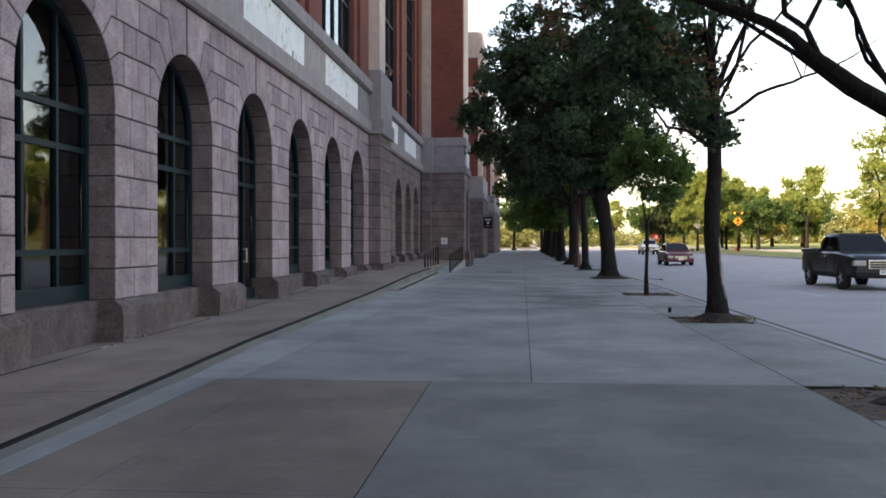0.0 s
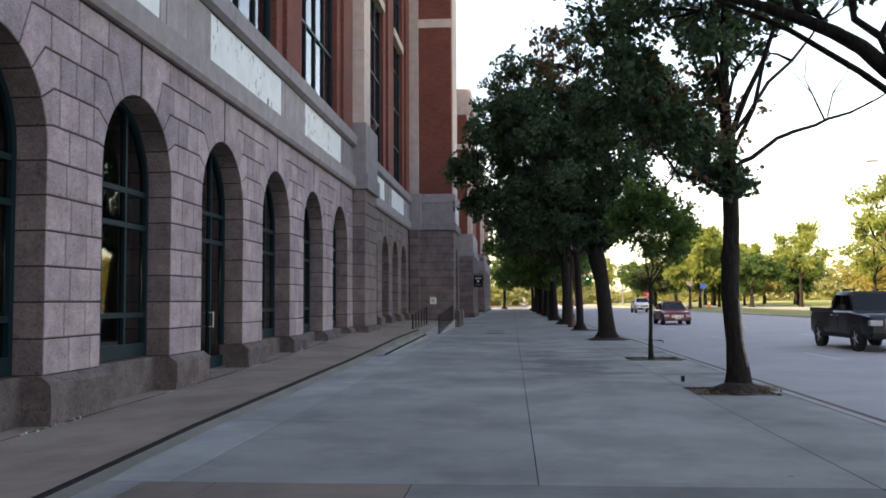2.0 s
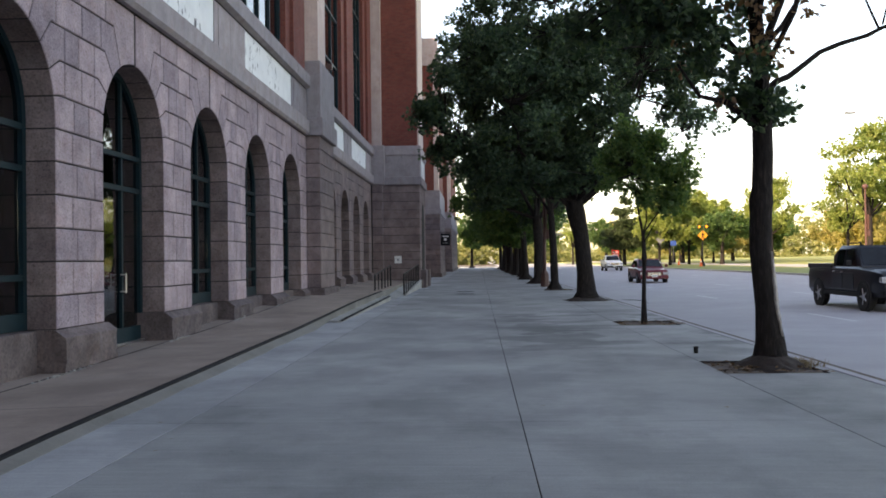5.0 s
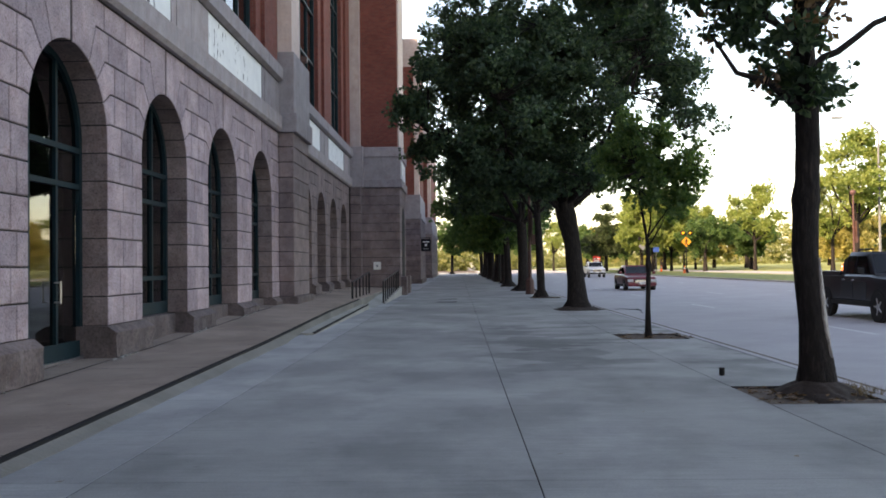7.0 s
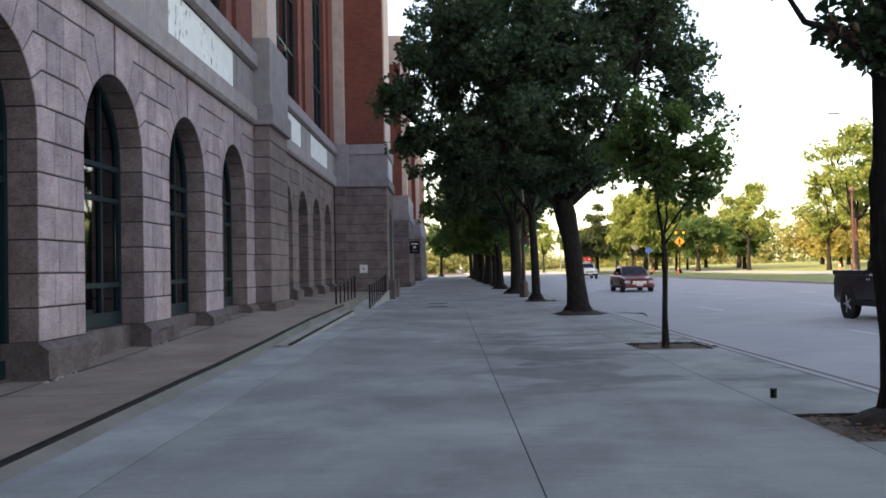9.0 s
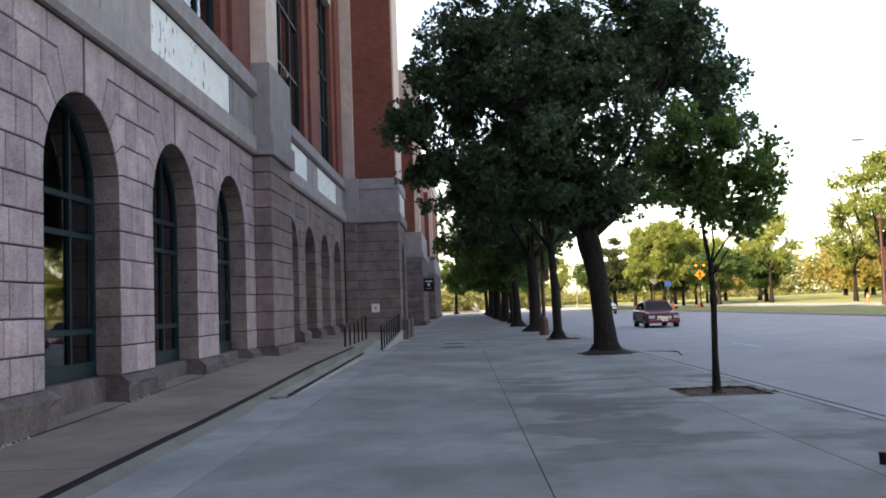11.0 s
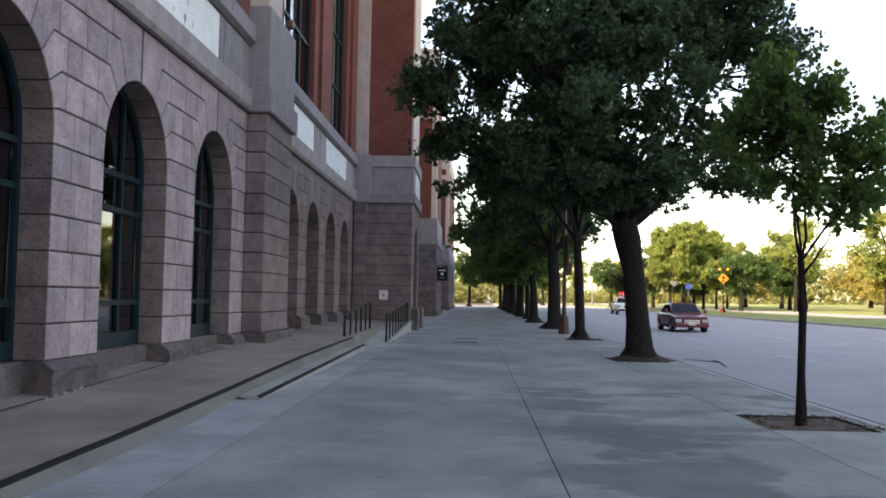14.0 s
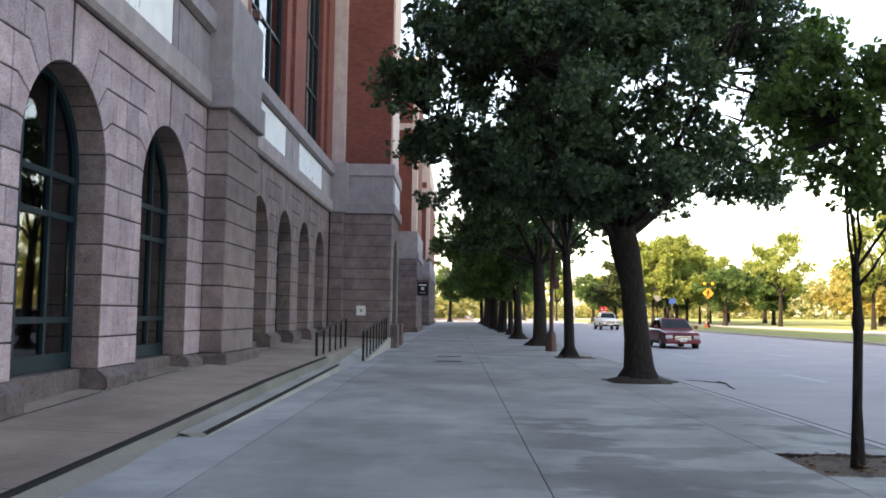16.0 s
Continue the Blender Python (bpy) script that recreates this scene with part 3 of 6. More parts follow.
def arched_window(c, R, x, sill, door=False):
    """A dark teal metal window under the arch, with its bars and panes; or the door of the same shape."""
    name = "glazed_door" if door else "arched_window"
    win = thing(name, "dark teal metal glazed door under the stone arch, shut" if door else "dark teal metal arched window set deep in stone", "door" if door else "window", "arcade windows", "structure", (x, c, 0))
    w = 0.085
    n = 16
    bm = bmesh.new()
    r_out, r_in = R + 0.03, R - w
    outer = [(-r_out, sill), (-r_out, SPRING)] + [(-r_out * math.cos(math.pi * i / n), SPRING + r_out * math.sin(math.pi * i / n)) for i in range(1, n)] + [(r_out, SPRING), (r_out, sill)]
    inner = [(-r_in, sill), (-r_in, SPRING)] + [(-r_in * math.cos(math.pi * i / n), SPRING + r_in * math.sin(math.pi * i / n)) for i in range(1, n)] + [(r_in, SPRING), (r_in, sill)]
    for (a, b), (p, q) in zip(zip(outer, outer[1:]), zip(inner, inner[1:])):
        v = [bm.verts.new((d, u, z)) for d in (0.06, -0.06) for u, z in (a, b, q, p)]
        for f in ((0, 1, 2, 3), (4, 5, 6, 7), (0, 4, 7, 3), (1, 2, 6, 5), (2, 3, 7, 6), (0, 1, 5, 4)):
            bm.faces.new([v[i] for i in f])
    part("window_frame", bm, FRAME_MAT, win)
    head = lambda u: SPRING + math.sqrt(max(0.0, r_in * r_in - u * u))
    bars = [-0.43, 0.43]
    for u in bars:
        part("mullion", boxed(-0.05, 0.05, u - 0.032, u + 0.032, sill, head(u)), FRAME_MAT, win)
    levels = [2.72, 3.27] if door else [1.29, 2.72, 3.27]
    for z in levels:
        part("transom", boxed(-0.045, 0.055, -r_in, r_in, z - 0.04, z + 0.04), FRAME_MAT, win)
    part("bottom_rail", boxed(-0.05, 0.062, -r_in, r_in, sill, sill + (0.22 if not door else 0.25)), FRAME_MAT, win)
    zs = [sill] + levels
    for z0, z1 in zip(zs, zs[1:]):
        for a, b in ((-r_in, -0.43), (-0.43, 0.43), (0.43, r_in)):
            g = part("pane", boxed(-0.008, 0.004, a + 0.02, b - 0.02, z0 + 0.02, z1 - 0.02), GLASS, win)
    bm = bmesh.new()
    pts = [(-r_in, 3.27)] + [(-r_in * math.cos(math.pi * i / n), SPRING + r_in * math.sin(math.pi * i / n)) for i in range(n + 1)] + [(r_in, 3.27)]
    front = [bm.verts.new((0.004, u, z)) for u, z in pts]
    back = [bm.verts.new((-0.008, u, z)) for u, z in pts]
    bm.faces.new(front)
    bm.faces.new(back[::-1])
    for i in range(len(pts)):
        j = (i + 1) % len(pts)
        bm.faces.new((front[i], back[i], back[j], front[j]))
    part("pane", bm, GLASS, win)
    if door:
        bm = bmesh.new()
        rod(bm, (0.13, 0.37, 0.98), (0.13, 0.37, 1.30), 0.014)
        rod(bm, (0.04, 0.37, 1.0), (0.13, 0.37, 1.0), 0.01)
        rod(bm, (0.04, 0.37, 1.28), (0.13, 0.37, 1.28), 0.01)
        part("door_handle", bm, STEEL, win, "brushed steel pull handle")
        part("bottom_sill", boxed(-0.1, 0.12, -r_in, r_in, sill - 0.03, sill + 0.012), STEEL, win)
    return win


# first stretch of the arcade
S1, R1 = 4.08, 1.28
C1 = [15.09 + S1 * k for k in range(-4, 5)]
wall_1 = thing("wall_1", "long arcade wall of pinkish grey granite courses with recessed joints", "wall", kind="structure")
bm = bmesh.new()
arcade_core(bm, W, -3.3, 33.65, C1, R1 + 0.02, W - DEPTH - 0.25)
part("core", bm, JOINT, wall_1)
# second stretch
W2, S2, R2 = -5.8, 3.56, 1.12
C2 = [39.6 + S2 * k for k in range(4)]
wall_2 = thing("wall_2", "recessed arcade wall of pinkish grey granite with narrower arches", "wall", kind="structure")
bm = bmesh.new()
arcade_core(bm, W2, 36.6, 53.2, C2, R2 + 0.02, W2 - DEPTH - 0.25)
part("core", bm, JOINT, wall_2)

DOOR_AT = C1[5]
for c in C1:
    arched_window(c, R1, W - DEPTH, 0.14 if abs(c - DOOR_AT) < 0.1 else 0.61, abs(c - DOOR_AT) < 0.1)
for c in C2:
    arched_window(c, R2, W2 - DEPTH, 0.55)
# sills and feet
for c in C1:
    base = walk_height(-5.6, c) - 0.08
    if abs(c - DOOR_AT) > 0.1:
        bm = bmesh.new()
        box(bm, W - DEPTH - 0.2, W - 0.22, c - R1 - 0.02, c + R1 + 0.02, base, 0.60, bevel=0.03)
        part("sill_stone", bm, ROUGH_STONE, wall_1)
for c in C1[:-1]:
    plinth(wall_1, W, c + R1 - 0.09, c + S1 - R1 + 0.09, walk_height(-5.5, c + S1 / 2) - 0.08)
plinth(wall_1, W, C1[-1] + R1 - 0.09, 33.5, strip_height(33) - 0.06)
for c in C2:
    bm = bmesh.new()
    box(bm, W2 - DEPTH - 0.2, W2 - 0.22, c - R2 - 0.02, c + R2 + 0.02, 0.3, 0.62, bevel=0.03)
    part("sill_stone", bm, ROUGH_STONE, wall_2)
for c in C2[:-1]:
    plinth(wall_2, W2, c + R2 - 0.08, c + S2 - R2 + 0.08, 0.3, top=0.85)
plinth(wall_2, W2, C2[-1] + R2 - 0.08, 52.9, 0.3, top=0.85)


def bands(parent, x, y0, y1):
    """Projecting lower band, panel course and upper ledge."""
    bm = bmesh.new()
    prof = [(-0.5, 5.52), (0.10, 5.52), (0.16, 5.60), (0.16, 5.98), (0.06, 6.04), (-0.5, 6.04)]
    a = [bm.verts.new((x + d, y0, z)) for d, z in prof]
    b = [bm.verts.new((x + d, y1, z)) for d, z in prof]
    bm.faces.new(a)
    bm.faces.new(b[::-1])
    for i in range(len(prof)):
        j = (i + 1) % len(prof)
        bm.faces.new((a[i], b[i], b[j], a[j]))
    part("lower_band", bm, BAND_STONE, parent)
    bm = bmesh.new()
    prof = [(-0.5, 7.0), (0.08, 7.0), (0.20, 7.06), (0.20, 7.42), (0.10, 7.5), (-0.5, 7.52)]
    a = [bm.verts.new((x + d, y0, z)) for d, z in prof]
    b = [bm.verts.new((x + d, y1, z)) for d, z in prof]
    bm.faces.new(a)
    bm.faces.new(b[::-1])
    for i in range(len(prof)):
        j = (i + 1) % len(prof)
        bm.faces.new((a[i], b[i], b[j], a[j]))
    part("ledge", bm, BAND_STONE, parent)
    # dark strips paint the shadow and joint line under band and ledge
    part("painted_shadow_line", boxed(x - 0.1, x + 0.014, y0, y1, 5.492, 5.523), JOINT, parent)
    part("painted_shadow_line", boxed(x - 0.1, x + 0.068, y0, y1, 6.972, 7.003), JOINT, parent)


def band_joints(parent, x, places):
    for y in places:
        part("band_joint", boxed(x, x + 0.203, y - 0.009, y + 0.009, 7.065, 7.415), JOINT, parent)
        part("band_joint", boxed(x, x + 0.063, y - 0.008, y + 0.008, 6.045, 6.97), JOINT, parent)


def panel_course(parent, x, y0, y1, spans):
    edges = [y0]
    for a, b in spans:
        edges += [a, b]
    edges.append(y1)
    for a, b in zip(edges[::2], edges[1::2]):
        m = (a + b) / 2
        if b - a > 1.2:
            part("stone_panel", boxed(x - 0.5, x + 0.06, a, m - 0.008, 6.04, 7.0), BAND_STONE, parent)
            part("stone_panel", boxed(x - 0.5, x + 0.06, m + 0.008, b, 6.04, 7.0), BAND_STONE, parent)
        elif b > a:
            part("stone_panel", boxed(x - 0.5, x + 0.06, a, b, 6.04, 7.0), BAND_STONE, parent)
    for a, b in spans:
        part("white_panel", boxed(x - 0.3, x + 0.045, a + 0.012, b - 0.012, 6.04, 7.0), PANEL, parent, "weathered white panel with dark streaks of peeling")


band_1 = thing("wall_band_1", "grey stone band with white weathered panels above the arches", "wall band", kind="structure")
bands(band_1, W, -3.3, 33.5)
panel_course(band_1, W, -3.3, 33.6, [(2.6, 7.9), (10.35, 15.65), (18.1, 23.4), (25.9, 31.2)])
band_joints(band_1, W, [0.1, 8.15, 15.9, 23.7, 31.5])
band_2 = thing("wall_band_2", "grey stone band with white weathered panels over the recessed arches", "wall band", kind="structure")
bands(band_2, W2, 36.6, 53.0)
panel_course(band_2, W2, 36.6, 53.0, [(37.9, 42.6), (44.9, 50.0)])

band_joints(band_2, W2, [43.7])


def block_pier(parent, face, y0, y1, x_side, courses, near=True, splits=2, side_splits=1):
    """Courses of stones on the front and the near side of a projecting block."""
    for k, (z0, z1) in enumerate(zip(courses, courses[1:])):
        n = splits
        es = [y0 + (y1 - y0) * min(1, max(0, (i + (0.22 if k % 2 and 0 < i < n else 0)) / n)) for i in range(n + 1)]
        for a, b in zip(es, es[1:]):
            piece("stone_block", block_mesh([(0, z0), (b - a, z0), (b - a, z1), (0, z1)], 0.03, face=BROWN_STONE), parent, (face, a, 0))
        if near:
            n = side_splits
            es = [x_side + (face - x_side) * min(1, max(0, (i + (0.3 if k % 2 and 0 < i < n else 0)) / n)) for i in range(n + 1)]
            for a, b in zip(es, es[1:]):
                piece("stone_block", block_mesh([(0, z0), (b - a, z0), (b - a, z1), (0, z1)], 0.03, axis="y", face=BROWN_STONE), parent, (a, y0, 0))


ALL_COURSES = [0.60, 1.05, 1.50, 1.94, 2.38, 2.82, 3.25, 3.70, 4.17, 4.63, 5.09, 5.52]
pier = thing("stone_pier", "projecting granite pier with grey band stone and a beige pilaster above", "pier", kind="structure")
PX, PY0, PY1 = -5.2, 33.7, 36.45
part("core", boxed(-6.3, PX - 0.026, PY0 + 0.026, PY1, 0.0, 5.52), JOINT, pier)
block_pier(pier, PX, PY0, PY1, -5.65, ALL_COURSES, splits=1)
bm = bmesh.new()
box(bm, -6.2, PX + 0.14, PY0 - 0.14, PY1 + 0.14, 0.1, 0.6, bevel=0.05)
part("foot_stone", bm, ROUGH_STONE, pier)
part("band_stone", boxed(-6.2, PX + 0.12, PY0 - 0.12, PY1 + 0.12, 5.52, 6.1, bevel=0.04), BAND_STONE, pier)
part("band_stone", boxed(-6.2, PX + 0.04, PY0 - 0.04, PY1 + 0.04, 6.1, 7.95, bevel=0.03), BAND_STONE, pier)
part("pilaster", boxed(-6.5, -5.24, PY0 + 0.05, PY1 - 1.3, 7.95, 22.5), BEIGE_STONE, pier, "beige cast stone pilaster")
for z in (10.6, 13.3, 16, 18.7):
    part("pilaster_joint", boxed(-6.45, -5.236, PY0 + 0.046, PY1 - 1.296, z, z + 0.012), JOINT, pier)
part("pilaster_return", boxed(-6.5, -5.44, PY1 - 1.3, PY1 - 0.55, 7.95, 22.5), BEIGE_STONE, pier)

def tall_window(x, y0, y1, z0, z1, across, rows):
    win = thing("tall_window", "tall dark teal metal window grid in the brick wall", "window", "tall upper windows", "structure", (x, y0, z0))
    w, h = y1 - y0, z1 - z0
    bm = bmesh.new()
    for a in (0, w - 0.1):
        box(bm, -0.06, 0.08, a, a + 0.1, 0, h)
    for b in (0, h - 0.1):
        box(bm, -0.06, 0.078, 0.1, w - 0.1, b, b + 0.1)
    part("window_frame", bm, FRAME_MAT, win)
    for i in range(1, across):
        part("mullion", boxed(-0.05, 0.07, w * i / across - 0.035, w * i / across + 0.035, 0.1, h - 0.1), FRAME_MAT, win)
    for j in range(1, rows):
        part("transom", boxed(-0.045, 0.06, 0.1, w - 0.1, h * j / rows - 0.035, h * j / rows + 0.035), FRAME_MAT, win)
    for i in range(across):
        for j in range(rows):
            part("pane", boxed(-0.008, 0.004, w * i / across + 0.03, w * (i + 1) / across - 0.03, h * j / rows + 0.03, h * (j + 1) / rows - 0.03), GLASS, win)
    return win


upper = thing("upper_wall", "red brick upper wall with tall windows between brick piers", "wall", kind="structure")
TOP = 22.5
spans1 = [(2.65, 7.7), (10.4, 15.4), (18.1, 23.15), (25.8, 30.85)]
edges = [-3.3] + [v for s in spans1 for v in s] + [33.75]
for a, b in zip(edges[::2], edges[1::2]):
    part("brick_pier", boxed(W - 0.8, W - 0.02, a, b, 7.5, TOP), BRICK, upper)
    if b - a > 2:
        part("brick_rib", boxed(W - 0.1, W + 0.09, a + 0.6, b - 0.6, 7.52, TOP), BRICK, upper)
for a, b in spans1:
    part("brick_head", boxed(W - 0.8, W - 0.02, a, b, 19.5, TOP), BRICK, upper)
    tall_window(W - 0.26, a, b, 7.53, 19.5, 4, 6)
spans2 = [(38.0, 42.7), (46.2, 49.9)]
edges = [36.0] + [v for s in spans2 for v in s] + [53.0]
for a, b in zip(edges[::2], edges[1::2]):
    part("brick_pier", boxed(W2 - 0.8, W2 - 0.02, a, b, 7.5, TOP), BRICK, upper)
    if b - a > 2.2:
        part("brick_rib", boxed(W2 - 0.1, W2 + 0.10, a + 0.8, b - 0.8, 7.52, TOP), BRICK, upper)
for a, b in spans2:
    part("brick_head", boxed(W2 - 0.8, W2 - 0.02, a, b, 19.5, TOP), BRICK, upper)
    part("stone_bar", boxed(W2 - 0.22, W2 + 0.06, a, b, 14.85, 15.25), BEIGE_STONE, upper)
    tall_window(W2 - 0.26, a, b, 7.53, 19.5, 3, 6)

# third stretch: the block that comes forward, with its side to the street
X3, Y3 = -3.25, 53.0
wall_3 = thing("wall_3", "forward building block of granite courses with red brick above", "wall", kind="structure")
part("core", boxed(-9, X3 - 0.026, Y3 + 0.026, 57.7, 0.0, 5.52), JOINT, wall_3)
block_pier(wall_3, X3, Y3, 57.7, -5.8, [0.45] + ALL_COURSES[1:], splits=3, side_splits=1)
part("foot_stone", boxed(-9, X3 + 0.12, Y3 - 0.1, 57.7, -0.05, 0.45, bevel=0.03), ROUGH_STONE, wall_3)
part("foot_stone", boxed(X3 - 0.2, X3 + 0.3, 56.4, 57.6, -0.05, 0.95, bevel=0.05), ROUGH_STONE, wall_3)
part("foot_stone", boxed(X3 - 0.2, X3 + 0.3, 53.2, 54.4, -0.05, 0.95, bevel=0.05), ROUGH_STONE, wall_3)
# flat near-black panel in place of the shade inside an arch
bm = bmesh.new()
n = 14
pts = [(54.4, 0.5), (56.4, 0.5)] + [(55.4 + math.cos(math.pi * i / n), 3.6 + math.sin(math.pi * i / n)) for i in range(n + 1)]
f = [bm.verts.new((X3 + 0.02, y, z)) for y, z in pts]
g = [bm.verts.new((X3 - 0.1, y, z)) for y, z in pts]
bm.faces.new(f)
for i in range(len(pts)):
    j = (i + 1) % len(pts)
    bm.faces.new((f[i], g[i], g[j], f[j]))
part("painted_dark_arch", bm, DARK_ROOM, wall_3, "flat near-black panel painted as a shaded arched opening")
part("band_stone", boxed(-9, X3 + 0.12, Y3 - 0.12, 57.7, 5.52, 5.95, bevel=0.03), BAND_STONE, wall_3)
part("band_stone", boxed(-9, X3 + 0.02, Y3 - 0.02, 57.7, 5.95, 7.1), BAND_STONE, wall_3)
part("ledge", boxed(-9, X3 + 0.09, Y3 - 0.09, 57.7, 7.1, 7.6, bevel=0.03), BAND_STONE, wall_3)
part("white_panel", boxed(X3 - 0.1, X3 + 0.028, 54.2, 57.3, 6.05, 7.0), PANEL, wall_3)
part("brick_upper", boxed(-9, X3 - 0.12, Y3 + 0.1, 57.7, 7.6, TOP), BRICK, wall_3)
part("corner_pilaster", boxed(X3 - 0.7, X3 - 0.06, Y3 + 0.6, 57.5, 7.6, TOP), BEIGE_STONE, wall_3)
part("stone_bar", boxed(-5.45, X3 - 0.1, Y3 + 0.07, Y3 + 0.3, 17.3, 17.8), BEIGE_STONE, wall_3)
part("corner_pilaster", boxed(-6.3, -5.25, Y3 - 0.35, Y3 + 0.3, 7.5, TOP), BEIGE_STONE, wall_3, "beige cast stone corner pilaster")
part("stone_bar", boxed(-6.3, -5.1, Y3 - 0.5, Y3 + 0.1, 5.52, 7.6, bevel=0.02), BAND_STONE, wall_3)
block_pier(wall_3, -5.2, Y3 - 0.5, Y3, -5.75, [0.45] + ALL_COURSES[1:], splits=1)
part("core", boxed(-5.8, -5.226, Y3 - 0.474, Y3, 0.2, 5.52), JOINT, wall_3)

# fourth and fifth stretches, farther along
for nm, fx, y0, y1, top in (("wall_4", -3.5, 84.0, 95.0, 21.0), ("wall_5", -3.6, 120.0, 150.0, 19.0)):
    w4 = thing(nm, "distant granite and red brick block of the same building", "wall", kind="structure")
    part("core", boxed(-9, fx - 0.026, y0 + 0.026, y1, 0.0, 5.52), JOINT, w4)
    block_pier(w4, fx, y0, y1, -8.0, [0.35] + ALL_COURSES[1:], splits=3, side_splits=2)
    part("foot_stone", boxed(-9, fx + 0.1, y0 - 0.1, y1, -0.05, 0.36), ROUGH_STONE, w4)
    part("band_stone", boxed(-9, fx + 0.1, y0 - 0.1, y1, 5.52, 5.95, bevel=0.03), BAND_STONE, w4)
    part("band_stone", boxed(-9, fx, y0, y1, 5.95, 7.6), BAND_STONE, w4)
    part("brick_upper", boxed(-9, fx - 0.15, y0 + 0.1, y1, 7.6, top - 2.4), BRICK, w4)
    part("stone_bar", boxed(-9, fx - 0.12, y0 + 0.07, y1, 15.4, 15.9), BEIGE_STONE, w4)
    part("corner_pilaster", boxed(fx - 0.5, fx - 0.1, y0 + 0.05, y0 + 1.2, 7.6, top - 2.4), BEIGE_STONE, w4)
    part("parapet", boxed(-9, fx - 0.1, y0, y1, top - 2.4, top), BEIGE_STONE, w4)
# the mass behind, which closes the building and casts its shade
mass = thing("wall_back", "plain brick bulk behind the building front, with one unseen block added against light", "wall", kind="structure")
part("bulk", boxed(-40, -9.4, -80, 150, 0.0, 22.0), BRICK, mass)
part("bulk", boxed(-9.4, -6.3, -80, 150, 21.6, 22.4), BRICK, mass)
part("bulk", boxed(-9.4, W - 0.05, -80, -3.3, 0.0, 22.4), BRICK, mass)
part("bulk", boxed(-9.4, -5.6, 57.7, 84.0, 0.0, 22.0), BRICK, mass)
part("bulk", boxed(-9.4, -5.6, 95.0, 120.0, 0.0, 19.0), BRICK, mass)
# unseen block, added behind the camera to cut light from -y
part("bulk", boxed(-9.4, -2.9, -60, -13.0, 0.0, 22.4), BRICK, mass)
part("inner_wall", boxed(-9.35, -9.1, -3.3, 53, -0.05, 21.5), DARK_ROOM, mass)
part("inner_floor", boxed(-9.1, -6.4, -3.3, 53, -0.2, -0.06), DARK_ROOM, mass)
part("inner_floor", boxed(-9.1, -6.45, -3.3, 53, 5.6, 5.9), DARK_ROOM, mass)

# ---- trees ----
def tube(verts, faces, pts, radii, n=7):
    pts = [Vector(p) for p in pts]
    base = len(verts)
    for i, p in enumerate(pts):
        d = (pts[min(i + 1, len(pts) - 1)] - pts[max(i - 1, 0)]).normalized()
        side = d.cross(Vector((0.31, 0.95, 0.07))).normalized()
        up = d.cross(side)
        for k in range(n):
            a = 2 * math.pi * k / n
            verts.append(tuple(p + (side * math.cos(a) + up * math.sin(a)) * radii[i]))
    for i in range(len(pts) - 1):
        for k in range(n):
            a, b = base + i * n + k, base + i * n + (k + 1) % n
            faces.append((a, b, b + n, a + n))


def bend(a, b, rnd, sag=0.12, n=5):
    a, b = Vector(a), Vector(b)
    d = b - a
    mid = Vector((rnd.uniform(-1, 1), rnd.uniform(-1, 1), rnd.uniform(-0.2, 1.0))) * d.length * sag
    return [a + d * (i / n) + mid * math.sin(math.pi * i / n) + Vector((rnd.uniform(-1, 1), rnd.uniform(-1, 1), rnd.uniform(-1, 1))) * (0.02 * d.length if 0 < i < n else 0) for i in range(n + 1)]


def leaves_mesh(name, centres, per, size, spread, mat, seed):
    """Many small folded leaves round the twig ends."""
    g = np.random.default_rng(seed)
    tuft = 8 if per >= 24 else 1
    each = per // tuft
    mid = np.repeat(np.asarray(centres, float), each, axis=0)
    way = g.normal(0, 1, (len(mid), 3))
    way /= np.linalg.norm(way, axis=1)[:, None] + 1e-9
    grow = np.repeat(g.uniform(0.6, 1.35, len(centres)), each)
    mid = mid + way * (g.random(len(mid)) ** 0.45 * spread * 1.45 * grow)[:, None] * np.array([1, 1, 0.72])
    c, out = np.repeat(mid, tuft, axis=0), np.repeat(way, tuft, axis=0)
    n = len(c)
    a = g.normal(0, 1, (n, 3)) + (out * 0.7 + np.array([0, 0, -0.15]) if tuft > 1 else np.array([0, 0, -0.35]))
    a /= np.linalg.norm(a, axis=1)[:, None]
    b = np.cross(a, g.normal(0, 1.0, (n, 3)) + np.array([0, 0, 0.55]))
    b /= np.linalg.norm(b, axis=1)[:, None] + 1e-9
    u = np.cross(a, b)
    c = c + a * (0.12 * size if tuft > 1 else 0.0)
    s = size * g.uniform(0.7, 1.4, n)[:, None]
    v = np.stack([c, c + a * s * 0.6 + b * s * 0.32 + u * s * 0.1, c + a * s, c + a * s * 0.6 - b * s * 0.32 + u * s * 0.1], axis=1).reshape(-1, 3)
    me = bpy.data.meshes.new(name)
    me.vertices.add(4 * n)
    me.vertices.foreach_set("co", v.ravel().astype(np.float32))
    k = np.arange(n, dtype=np.int32)[:, None] * 4
    idx = (k + np.array([0, 1, 2, 0, 2, 3], dtype=np.int32)).ravel()
    me.loops.add(6 * n)
    me.loops.foreach_set("vertex_index", idx)
    me.polygons.add(2 * n)
    me.polygons.foreach_set("loop_start", np.arange(0, 6 * n, 3, dtype=np.int32))
    me.materials.append(mat)
    me.update(calc_edges=True)
    return me


